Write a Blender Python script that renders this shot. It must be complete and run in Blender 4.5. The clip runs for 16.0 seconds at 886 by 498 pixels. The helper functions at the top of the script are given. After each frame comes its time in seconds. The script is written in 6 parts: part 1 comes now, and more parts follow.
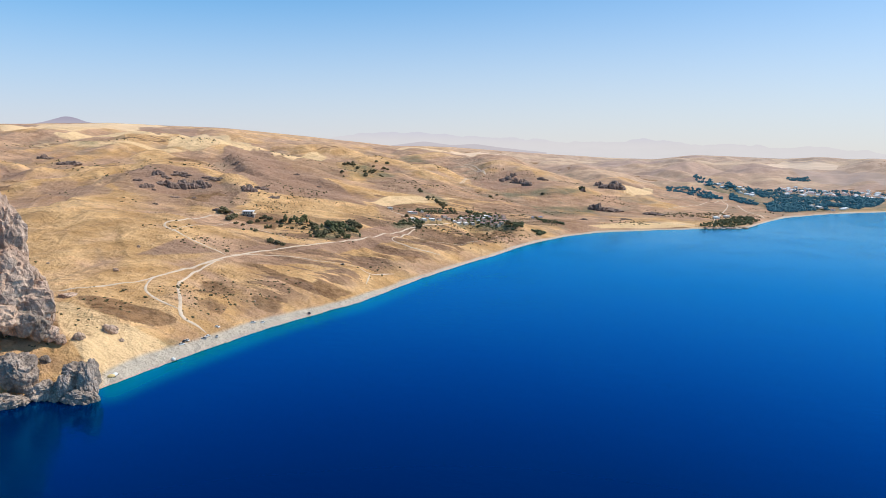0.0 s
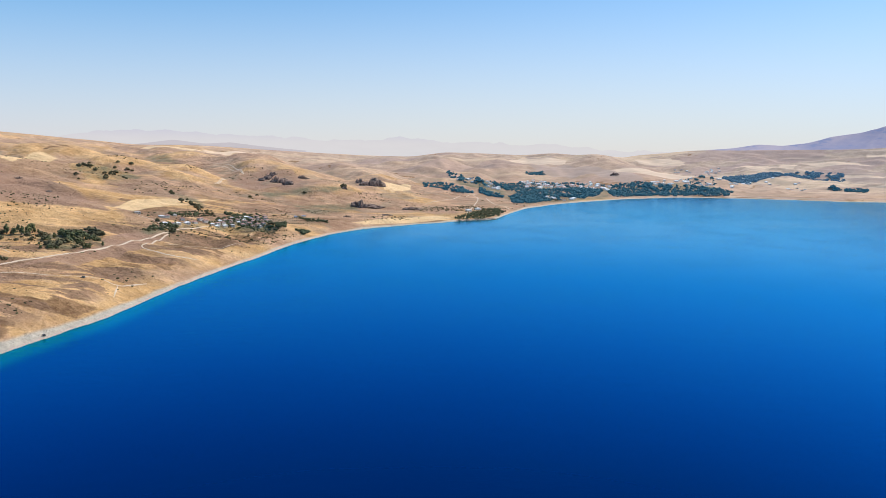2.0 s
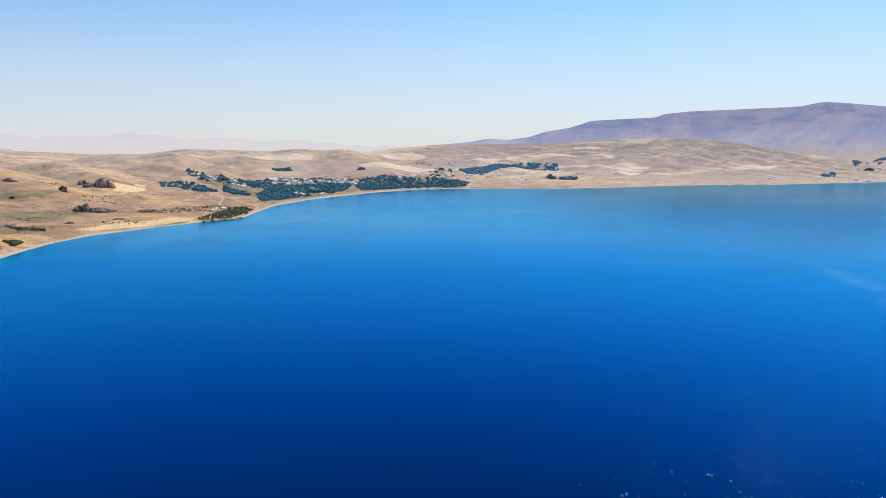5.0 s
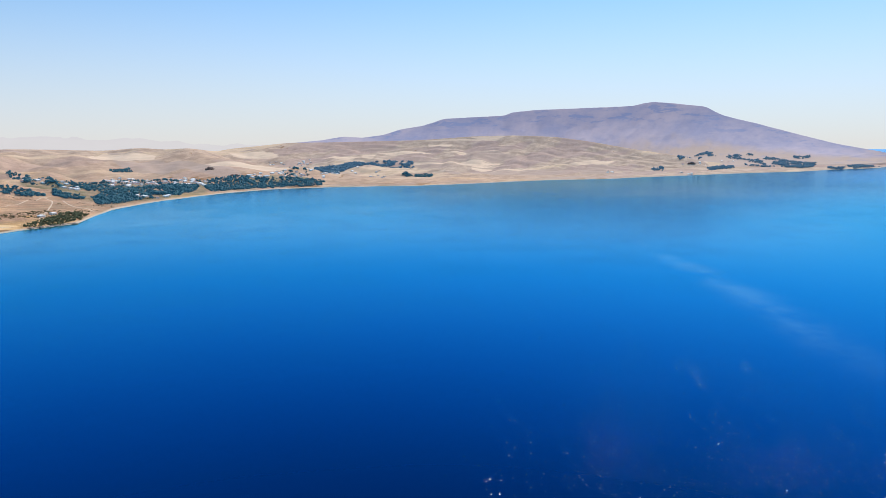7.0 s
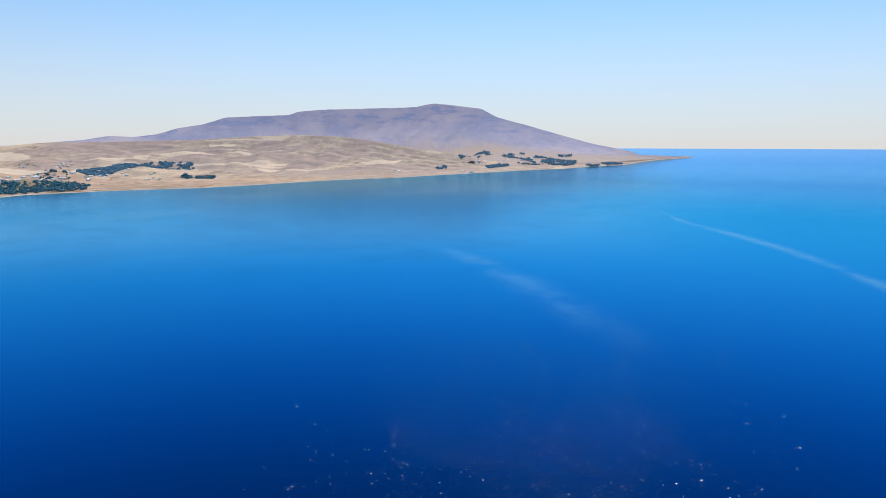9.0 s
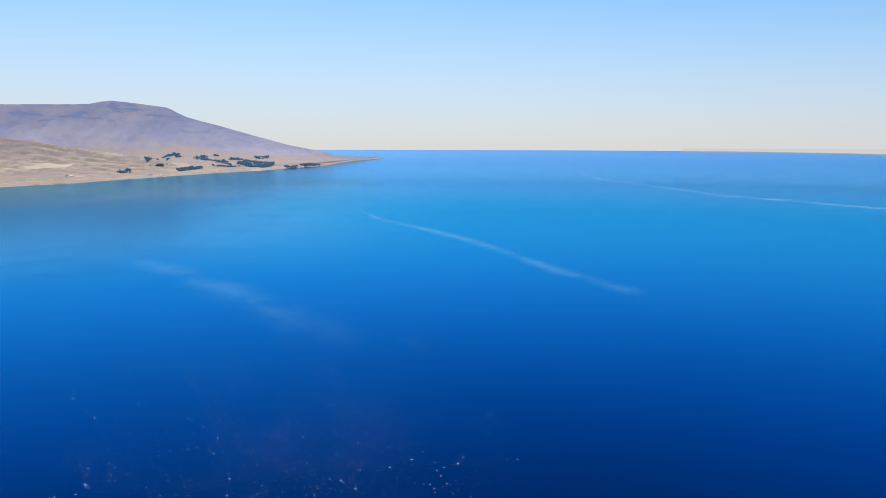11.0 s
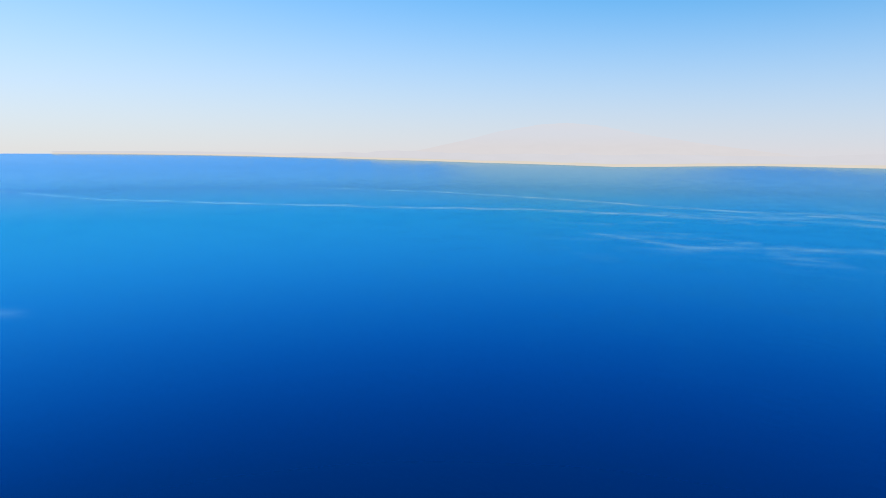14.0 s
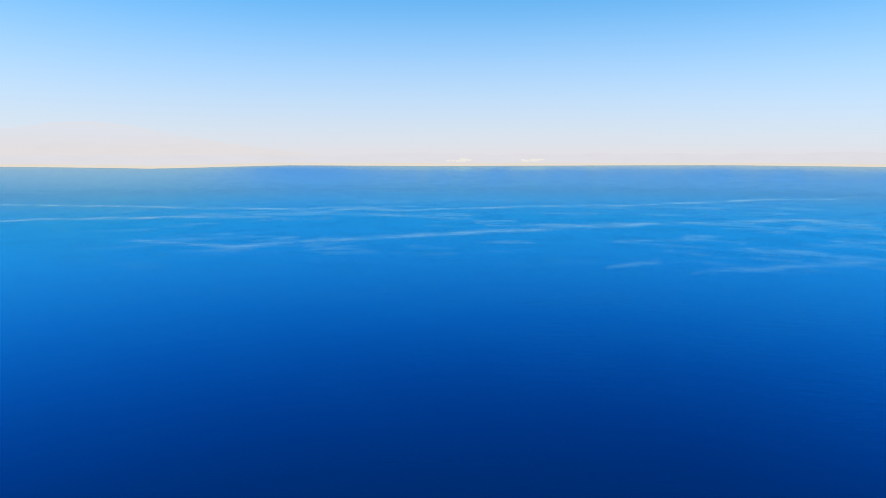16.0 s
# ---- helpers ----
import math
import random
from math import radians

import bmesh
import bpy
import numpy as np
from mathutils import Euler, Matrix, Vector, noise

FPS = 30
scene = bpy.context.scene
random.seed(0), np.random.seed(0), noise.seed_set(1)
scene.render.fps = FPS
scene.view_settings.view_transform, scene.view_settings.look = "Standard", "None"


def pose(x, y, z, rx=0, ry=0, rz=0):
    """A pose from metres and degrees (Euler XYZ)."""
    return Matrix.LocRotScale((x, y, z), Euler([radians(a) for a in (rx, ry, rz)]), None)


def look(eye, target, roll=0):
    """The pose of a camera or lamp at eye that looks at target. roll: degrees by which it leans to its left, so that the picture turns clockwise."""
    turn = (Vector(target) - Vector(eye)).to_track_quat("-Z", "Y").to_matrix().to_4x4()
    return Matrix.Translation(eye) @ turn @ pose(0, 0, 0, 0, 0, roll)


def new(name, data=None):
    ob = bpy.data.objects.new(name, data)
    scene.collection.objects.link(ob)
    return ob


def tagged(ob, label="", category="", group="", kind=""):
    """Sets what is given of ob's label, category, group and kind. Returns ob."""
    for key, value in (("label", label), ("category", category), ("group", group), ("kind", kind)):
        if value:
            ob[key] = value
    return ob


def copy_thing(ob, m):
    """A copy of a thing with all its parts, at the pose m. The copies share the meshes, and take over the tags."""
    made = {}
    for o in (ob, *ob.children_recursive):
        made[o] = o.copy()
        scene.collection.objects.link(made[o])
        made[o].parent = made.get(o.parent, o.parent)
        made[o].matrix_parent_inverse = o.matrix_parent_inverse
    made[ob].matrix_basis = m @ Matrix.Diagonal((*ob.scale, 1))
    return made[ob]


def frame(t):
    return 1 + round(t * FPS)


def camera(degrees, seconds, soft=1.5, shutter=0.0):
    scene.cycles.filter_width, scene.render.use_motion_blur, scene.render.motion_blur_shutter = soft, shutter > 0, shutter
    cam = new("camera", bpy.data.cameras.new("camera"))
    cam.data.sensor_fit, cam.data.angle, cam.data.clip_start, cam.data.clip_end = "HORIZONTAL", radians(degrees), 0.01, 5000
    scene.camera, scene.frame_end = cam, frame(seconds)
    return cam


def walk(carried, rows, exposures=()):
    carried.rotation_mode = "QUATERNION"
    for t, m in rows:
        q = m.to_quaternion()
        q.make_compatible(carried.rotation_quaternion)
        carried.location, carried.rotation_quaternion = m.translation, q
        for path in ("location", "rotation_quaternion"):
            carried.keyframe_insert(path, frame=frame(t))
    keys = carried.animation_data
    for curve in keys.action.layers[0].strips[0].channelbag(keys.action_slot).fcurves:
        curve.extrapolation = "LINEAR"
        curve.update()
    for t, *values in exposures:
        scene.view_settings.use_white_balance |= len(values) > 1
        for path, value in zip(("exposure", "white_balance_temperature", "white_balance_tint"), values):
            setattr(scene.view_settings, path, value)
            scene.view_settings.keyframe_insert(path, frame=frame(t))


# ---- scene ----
# A lake bay seen from a hovering drone that turns to the right.
EYE = 150.0

VIEW = [
    (0.0, 5.51, -8.67, 1.04),
    (0.5, 1.33, -8.64, 1.02),
    (1.0, -2.96, -8.6, 0.93),
    (1.5, -8.24, -8.56, 0.84),
    (2.0, -14.16, -8.5, 0.84),
    (2.5, -19.19, -8.5, 0.73),
    (3.0, -23.4, -8.51, 0.71),
    (3.5, -27.38, -8.54, 0.61),
    (4.0, -30.24, -8.57, 0.49),
    (6.5, -43.0, -8.79, 0.14),
    (7.0, -46.76, -8.8, 0.05),
    (7.5, -50.99, -8.8, 0.03),
    (8.0, -55.42, -8.79, 0.09),
    (8.5, -59.81, -8.79, 0.07),
    (9.0, -64.2, -8.79, 0.08),
    (9.5, -69.15, -8.75, 0.12),
    (10.0, -74.72, -8.75, 0.07),
    (10.2, -77.31, -8.74, 0.08),
    (12.5, -113.34, -8.34, 0.27),
    (13.0, -121.52, -8.29, 0.33),
    (13.5, -129.24, -8.26, 0.34),
    (14.0, -137.51, -8.22, 0.3),
    (14.5, -146.27, -8.19, 0.16),
    (15.0, -154.70, -8.12, 0.05),
    (15.5, -164.03, -8.07, 0.0),
    (16.0, -174.61, -8.05, 0.06),
]
cam = camera(65.78, 16.0, soft=0.7)
walk(cam, [(t, pose(0, 0, EYE, 90 + pitch, 0, yaw) @ pose(0, 0, 0, 0, 0, roll)) for t, yaw, pitch, roll in VIEW],
     exposures=[(0.0, 0.0), (7.0, 0.0), (8.5, -0.04), (10.0, -0.10), (12.5, -0.08), (13.5, -0.01), (14.5, 0.08), (16.0, 0.14)])

# ---- light ----
SUN_AZ, SUN_EL = -73.0, 50.0
BAY_TINT, OPEN_TINT, HAZE, OPEN_HAZE = (0.90, 1.27, 1.36, 1), (0.28, 1.28, 1.60, 1), (6.3, 6.0, 5.8, 1), (6.0, 5.55, 5.75, 1)
world = bpy.data.worlds.new("sky")
scene.world = world
world.use_nodes = True
wn = world.node_tree
sky = wn.nodes.new("ShaderNodeTexSky")
sky.sky_type = "NISHITA"
sky.sun_disc = False
sky.sun_elevation = radians(SUN_EL)
sky.sun_rotation = radians(-SUN_AZ)
sky.altitude, sky.air_density, sky.dust_density, sky.ozone_density = 1700, 1.0, 0.25, 2.0
coord = wn.nodes.new("ShaderNodeTexCoord")
split = wn.nodes.new("ShaderNodeSeparateXYZ")
join = wn.nodes.new("ShaderNodeCombineXYZ")
wn.links.new(coord.outputs["Generated"], split.inputs[0])


def w_math(op, a, b):
    m = wn.nodes.new("ShaderNodeMath")
    m.operation, m.use_clamp = op, op == "MULTIPLY_ADD"
    for i, v in enumerate((a, b)):
        if isinstance(v, float):
            m.inputs[i].default_value = v
        else:
            wn.links.new(v, m.inputs[i])
    return m.outputs[0]


# The lowest degrees of the sky lie in dry summer haze.
height = w_math("MAXIMUM", split.outputs[2], 0.0)
for i in (0, 1):
    wn.links.new(split.outputs[i], join.inputs[i])
wn.links.new(w_math("ADD", height, 0.05), join.inputs[2])
wn.links.new(join.outputs[0], sky.inputs[0])
veil_range = wn.nodes.new("ShaderNodeMapRange")
veil_range.interpolation_type = "SMOOTHSTEP"
wn.links.new(w_math("POWER", height, 0.85), veil_range.inputs[0])
for i, v in enumerate((-0.06, 0.35, 1.0, 0.0)):
    veil_range.inputs[i + 1].default_value = v
haze = veil_range.outputs[0]
tint = wn.nodes.new("ShaderNodeMix")
tint.data_type, tint.blend_type = "RGBA", "MULTIPLY"
tint.inputs[0].default_value = 1.0
# The sky is tinted paler over the land and bluer over the open lake.
clear = wn.nodes.new("ShaderNodeMix")
clear.data_type = "RGBA"
clear.inputs[6].default_value, clear.inputs[7].default_value = OPEN_TINT, BAY_TINT
side = w_math("ADD", w_math("MULTIPLY", split.outputs[0], math.sin(radians(60))), w_math("MULTIPLY", split.outputs[1], math.cos(radians(60))))
spread = wn.nodes.new("ShaderNodeMapRange")
spread.interpolation_type = "SMOOTHSTEP"
wn.links.new(side, spread.inputs[0])
spread.inputs[1].default_value, spread.inputs[2].default_value = -0.25, 0.95
wn.links.new(spread.outputs[0], clear.inputs[0])
wn.links.new(clear.outputs[2], tint.inputs[7])
wn.links.new(sky.outputs[0], tint.inputs[6])
veil = wn.nodes.new("ShaderNodeMix")
veil.data_type = "RGBA"
mist = wn.nodes.new("ShaderNodeMix")
mist.data_type = "RGBA"
mist.inputs[6].default_value, mist.inputs[7].default_value = OPEN_HAZE, HAZE
wn.links.new(spread.outputs[0], mist.inputs[0])
wn.links.new(mist.outputs[2], veil.inputs[7])
wn.links.new(haze, veil.inputs[0])
wn.links.new(tint.outputs[2], veil.inputs[6])
wn.links.new(veil.outputs[2], wn.nodes["Background"].inputs[0])
wn.nodes["Background"].inputs[1].default_value = 0.12
sun = new("sun", bpy.data.lights.new("sun", "SUN"))
sun.data.energy, sun.data.angle, sun.data.color = 4.6, radians(0.5), (1.0, 0.93, 0.82)
sun.matrix_world = look((0, 0, 0), (math.sin(radians(SUN_AZ)) * math.cos(radians(SUN_EL)),
                                    -math.cos(radians(SUN_AZ)) * math.cos(radians(SUN_EL)), -math.sin(radians(SUN_EL))))
scene.view_settings.exposure = 0.0


# ---- materials ----
def material(name, rough=0.9):
    m = bpy.data.materials.new(name)
    m.use_nodes = True
    b = m.node_tree.nodes["Principled BSDF"]
    b.inputs["Roughness"].default_value = rough
    b.inputs["Specular IOR Level"].default_value = 0.2
    return m, m.node_tree, b


def put(tree, value, socket):
    if isinstance(value, (int, float)):
        socket.default_value = value
    elif isinstance(value, tuple):
        socket.default_value = (*value, 1.0) if len(value) == 3 and len(socket.default_value) == 4 else value
    else:
        tree.links.new(value, socket)


def n_noise(tree, scale, detail=4.0, stretch=(1, 1, 1), rough=0.55, turn=0.0):
    geo = tree.nodes.new("ShaderNodeNewGeometry")
    mp = tree.nodes.new("ShaderNodeMapping")
    mp.inputs["Scale"].default_value = stretch
    mp.inputs["Rotation"].default_value = (0, 0, radians(turn))
    tree.links.new(geo.outputs["Position"], mp.inputs["Vector"])
    n = tree.nodes.new("ShaderNodeTexNoise")
    n.inputs["Scale"].default_value, n.inputs["Detail"].default_value, n.inputs["Roughness"].default_value = scale, detail, rough
    tree.links.new(mp.outputs[0], n.inputs["Vector"])
    return n.outputs["Fac"]


def n_range(tree, value, a, b, lo=0.0, hi=1.0):
    r = tree.nodes.new("ShaderNodeMapRange")
    r.interpolation_type = "SMOOTHSTEP"
    put(tree, value, r.inputs[0])
    for i, v in enumerate((a, b, lo, hi)):
        r.inputs[i + 1].default_value = v
    return r.outputs[0]


def n_math(tree, op, a, b=0.0):
    m = tree.nodes.new("ShaderNodeMath")
    m.operation = op
    put(tree, a, m.inputs[0])
    put(tree, b, m.inputs[1])
    return m.outputs[0]


def n_mix(tree, fac, a, b, how="MIX"):
    m = tree.nodes.new("ShaderNodeMix")
    m.data_type, m.blend_type = "RGBA", how
    put(tree, fac, m.inputs[0])
    put(tree, a, m.inputs[6])
    put(tree, b, m.inputs[7])
    return m.outputs[2]


def n_attr(tree, name):
    a = tree.nodes.new("ShaderNodeAttribute")
    a.attribute_name = name
    return a.outputs["Fac"]


def n_random(tree):
    return tree.nodes.new("ShaderNodeObjectInfo").outputs["Random"]


def n_bump(tree, bsdf, height, strength, distance):
    b = tree.nodes.new("ShaderNodeBump")
    b.inputs["Strength"].default_value, b.inputs["Distance"].default_value = strength, distance
    tree.links.new(height, b.inputs["Height"])
    tree.links.new(b.outputs[0], bsdf.inputs["Normal"])


def steppe():
    m, t, b = material("steppe", 0.95)
    broad = n_noise(t, 0.0045, 5)
    mid = n_noise(t, 0.020, 8, rough=0.68)
    fine = n_noise(t, 0.11, 6, rough=0.72)
    gold = n_mix(t, n_range(t, mid, 0.38, 0.62), (0.465, 0.280, 0.122), (0.635, 0.412, 0.205))
    soil = n_mix(t, n_range(t, mid, 0.38, 0.64), (0.335, 0.205, 0.13), (0.50, 0.32, 0.205))
    mixed = n_math(t, "ADD", n_math(t, "ADD", broad, n_math(t, "MULTIPLY", n_attr(t, "soil"), 0.30)), n_math(t, "MULTIPLY", mid, 0.35))
    c = n_mix(t, n_range(t, mixed, 0.67, 0.87), gold, soil)
    bare = n_range(t, n_math(t, "ADD", n_attr(t, "brown"), n_math(t, "MULTIPLY", n_math(t, "SUBTRACT", mid, 0.5), 1.6)), 0.25, 0.75)
    c = n_mix(t, n_math(t, "MULTIPLY", bare, 0.72), c, n_mix(t, n_range(t, fine, 0.35, 0.65), (0.245, 0.152, 0.105), (0.38, 0.245, 0.165)))
    c = n_mix(t, n_math(t, "MULTIPLY", n_attr(t, "stream"), n_range(t, mid, 0.35, 0.6, 0.2, 0.7)), c, (0.20, 0.135, 0.085))
    # Land turns greyer with distance: haze put into the base colour.
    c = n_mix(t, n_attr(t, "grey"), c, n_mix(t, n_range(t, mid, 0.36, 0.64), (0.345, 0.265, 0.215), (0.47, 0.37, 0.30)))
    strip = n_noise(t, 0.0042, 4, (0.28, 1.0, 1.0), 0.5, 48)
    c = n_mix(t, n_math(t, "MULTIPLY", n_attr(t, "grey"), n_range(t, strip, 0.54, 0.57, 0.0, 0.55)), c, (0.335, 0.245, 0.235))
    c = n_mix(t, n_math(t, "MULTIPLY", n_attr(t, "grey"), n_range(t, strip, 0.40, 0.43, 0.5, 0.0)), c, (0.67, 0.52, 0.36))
    band = n_noise(t, 0.030, 6, (0.20, 1.0, 1.0), 0.62, 25.5)
    rough = n_math(t, "ADD", n_math(t, "MULTIPLY", n_math(t, "SUBTRACT", band, 0.5), 2.2), n_math(t, "SUBTRACT", mid, 0.5))
    scrub = n_range(t, n_math(t, "ADD", n_attr(t, "scrub"), rough), 0.40, 0.64)
    c = n_mix(t, scrub, c, n_mix(t, n_range(t, fine, 0.35, 0.65), (0.165, 0.092, 0.044), (0.31, 0.185, 0.095)))
    c = n_mix(t, n_math(t, "MULTIPLY", n_attr(t, "coast"), n_range(t, band, 0.495, 0.53, 0.0, 0.95)), c, n_mix(t, n_range(t, fine, 0.35, 0.65), (0.165, 0.098, 0.06), (0.30, 0.185, 0.115)))
    line = n_noise(t, 0.009, 6, (0.5, 1.0, 1.0), 0.6, 40)
    c = n_mix(t, n_range(t, n_math(t, "ABSOLUTE", n_math(t, "SUBTRACT", line, 0.5)), 0.0, 0.014, 0.30, 0.0), c, (0.24, 0.16, 0.11))
    # Far fields get paler, greyer tones from the same painted haze.
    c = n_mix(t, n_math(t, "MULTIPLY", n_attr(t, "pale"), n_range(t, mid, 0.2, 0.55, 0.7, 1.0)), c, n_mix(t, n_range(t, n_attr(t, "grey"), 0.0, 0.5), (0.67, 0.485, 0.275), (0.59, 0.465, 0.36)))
    c = n_mix(t, n_math(t, "MULTIPLY", n_attr(t, "plough_shade"), n_range(t, mid, 0.3, 0.6, 0.75, 0.95)), c, n_mix(t, n_range(t, n_attr(t, "grey"), 0.1, 0.5), n_mix(t, mid, (0.27, 0.165, 0.115), (0.36, 0.23, 0.16)), (0.37, 0.285, 0.245)))
    c = n_mix(t, n_math(t, "MULTIPLY", n_attr(t, "green"), n_range(t, mid, 0.35, 0.6, 0.15, 0.85)), c, (0.13, 0.13, 0.075))
    beach = n_mix(t, n_range(t, fine, 0.3, 0.7), (0.41, 0.37, 0.315), (0.48, 0.435, 0.37))
    sand = n_attr(t, "beach")
    c = n_mix(t, sand, c, beach)
    c = n_mix(t, n_math(t, "MULTIPLY", n_math(t, "MULTIPLY", n_range(t, fine, 0.53, 0.66, 0.0, 0.35), n_math(t, "SUBTRACT", 1.0, sand)), n_range(t, n_attr(t, "grey"), 0.0, 0.5, 1.0, 0.15)), c, n_mix(t, 1.0, c, (0.62, 0.58, 0.54), "MULTIPLY"))
    tuft = n_noise(t, 0.34, 4, rough=0.75)
    c = n_mix(t, n_math(t, "MULTIPLY", n_math(t, "MULTIPLY", n_range(t, tuft, 0.58, 0.68, 0.0, 0.4), n_math(t, "SUBTRACT", 1.0, sand)), n_range(t, n_attr(t, "grey"), 0.0, 0.4, 1.0, 0.0)), c, n_mix(t, 1.0, c, (0.50, 0.47, 0.44), "MULTIPLY"))
    # Wind-combed streaks and sage scrub, too small to stand out one by one.
    comb = n_noise(t, 0.040, 5, (0.35, 1.0, 1.0), 0.66, 20)
    sage = n_noise(t, 0.013, 5, rough=0.7)
    open_land = n_math(t, "SUBTRACT", 1.0, n_math(t, "MAXIMUM", n_math(t, "MAXIMUM", n_attr(t, "beach"), n_range(t, n_attr(t, "grey"), 0.2, 0.7, 0.0, 0.8)), n_attr(t, "pale")))
    c = n_mix(t, n_math(t, "MULTIPLY", open_land, n_range(t, comb, 0.50, 0.64, 0.0, 0.75)), c, n_mix(t, 1.0, c, (0.78, 0.76, 0.75), "MULTIPLY"))
    c = n_mix(t, n_math(t, "MULTIPLY", open_land, n_range(t, comb, 0.47, 0.36, 0.0, 0.6)), c, n_mix(t, 1.0, c, (1.18, 1.18, 1.20), "MULTIPLY"))
    c = n_mix(t, n_math(t, "MULTIPLY", n_math(t, "MULTIPLY", open_land, n_range(t, sage, 0.48, 0.62, 0.0, 0.6)), n_range(t, n_attr(t, "soil"), 0.2, 0.8, 0.2, 1.0)), c, (0.27, 0.215, 0.15))
    c = n_mix(t, 1.0, c, (1.20, 1.13, 1.06), "MULTIPLY")
    put(t, c, b.inputs["Base Color"])
    far_off = n_range(t, n_attr(t, "grey"), 0.0, 0.5, 1.0, 0.06)
    n_bump(t, b, n_math(t, "MULTIPLY", far_off, n_math(t, "ADD", n_math(t, "MULTIPLY", fine, 0.55), n_math(t, "MULTIPLY", mid, 3.2))), 1.0, 4.5)
    return m


def lake():
    """Deep clear water: a blue body, a blue sheen that grows with the slant of the view, and a white one close to grazing."""
    m = bpy.data.materials.new("lake_water")
    m.use_nodes = True
    t = m.node_tree
    t.nodes.remove(t.nodes["Principled BSDF"])
    up = t.nodes.new("ShaderNodeCombineXYZ")
    up.inputs[2].default_value = 1.0
    broad = n_noise(t, 0.0016, 4)
    deep = n_mix(t, n_range(t, broad, 0.35, 0.65), (0.0, 0.008, 0.054), (0.0, 0.012, 0.068))
    c = n_mix(t, n_range(t, n_attr(t, "shallow"), 0.0, 0.9), deep, (0.0, 0.16, 0.16))
    slick = n_math(t, "MULTIPLY", n_attr(t, "slick"), n_range(t, n_noise(t, 0.010, 7, (1, 1, 1), 0.7), 0.36, 0.62, 0.1, 1.0))
    # Over the bay the sheen is drawn paler, with haze put into it.
    slick = n_math(t, "MAXIMUM", slick, n_attr(t, "calm"))
    ripple = n_noise(t, 0.22, 3, (1.0, 2.2, 1.0), turn=25)
    swell = n_noise(t, 0.05, 3, (1.0, 2.4, 1.0), turn=35)
    bump = t.nodes.new("ShaderNodeBump")
    bump.inputs["Distance"].default_value = 0.5
    put(t, n_range(t, n_noise(t, 0.012, 4), 0.40, 0.65, 0.18, 0.38), bump.inputs["Strength"])
    t.links.new(n_math(t, "ADD", ripple, n_math(t, "MULTIPLY", swell, 1.6)), bump.inputs["Height"])
    body = t.nodes.new("ShaderNodeBsdfDiffuse")
    put(t, c, body.inputs["Color"])
    sheen = t.nodes.new("ShaderNodeBsdfGlossy")
    white = t.nodes.new("ShaderNodeBsdfGlossy")
    white.inputs["Color"].default_value = (0.90, 0.93, 0.96, 1)
    for n in (body, sheen, white):
        t.links.new(bump.outputs[0], n.inputs["Normal"])
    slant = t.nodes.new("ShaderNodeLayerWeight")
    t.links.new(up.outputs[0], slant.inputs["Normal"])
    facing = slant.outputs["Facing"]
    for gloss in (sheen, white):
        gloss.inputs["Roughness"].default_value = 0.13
    # The sheen's colour itself is shifted with the slant of the view.
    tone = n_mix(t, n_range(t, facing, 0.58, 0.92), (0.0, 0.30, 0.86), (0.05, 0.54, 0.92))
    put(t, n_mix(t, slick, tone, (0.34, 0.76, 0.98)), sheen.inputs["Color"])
    # Small facets of the waves, some of which throw the sun back.
    geo = t.nodes.new("ShaderNodeNewGeometry")
    slopes = t.nodes.new("ShaderNodeVectorMath")
    for i, size in enumerate((1.1, 1.5)):
        cells = t.nodes.new("ShaderNodeTexVoronoi")
        cells.voronoi_dimensions, cells.inputs["Scale"].default_value = "2D", size
        t.links.new(geo.outputs["Position"], cells.inputs["Vector"])
        t.links.new(cells.outputs["Color"], slopes.inputs[i])
    tilt = t.nodes.new("ShaderNodeVectorMath")
    tilt.operation = "MULTIPLY_ADD"
    tilt.inputs[1].default_value, tilt.inputs[2].default_value = (0.31, 0.31, 0.0), (-0.31, -0.31, 1.0)
    t.links.new(slopes.outputs[0], tilt.inputs[0])
    unit = t.nodes.new("ShaderNodeVectorMath")
    unit.operation = "NORMALIZE"
    swing = t.nodes.new("ShaderNodeVectorRotate")
    swing.rotation_type = "Z_AXIS"
    swing.inputs["Angle"].default_value = radians(90 + SUN_AZ)
    t.links.new(tilt.outputs[0], swing.inputs["Vector"])
    t.links.new(swing.outputs[0], unit.inputs[0])
    glint = t.nodes.new("ShaderNodeBsdfGlossy")
    glint.inputs["Roughness"].default_value = 0.11
    glint.inputs["Color"].default_value = (0.75, 0.88, 1.0, 1)
    t.links.new(unit.outputs[0], glint.inputs["Normal"])
    first, last, spark = (t.nodes.new("ShaderNodeMixShader") for _ in range(3))
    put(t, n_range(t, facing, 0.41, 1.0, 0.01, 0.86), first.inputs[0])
    # Extra white at grazing puts the haze near the horizon into the sheen.
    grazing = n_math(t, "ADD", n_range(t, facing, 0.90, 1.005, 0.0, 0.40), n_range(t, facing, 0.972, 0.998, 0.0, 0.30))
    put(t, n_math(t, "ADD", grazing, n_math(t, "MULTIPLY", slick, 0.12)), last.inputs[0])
    tint_of = t.nodes.new("ShaderNodeSeparateXYZ")
    t.links.new(cells.outputs["Color"], tint_of.inputs[0])
    put(t, n_range(t, tint_of.outputs[2], 0.30, 0.32, 0.0, 0.0020), spark.inputs[0])
    t.links.new(body.outputs[0], first.inputs[1])
    t.links.new(sheen.outputs[0], first.inputs[2])
    t.links.new(first.outputs[0], last.inputs[1])
    t.links.new(white.outputs[0], last.inputs[2])
    t.links.new(last.outputs[0], spark.inputs[1])
    t.links.new(glint.outputs[0], spark.inputs[2])
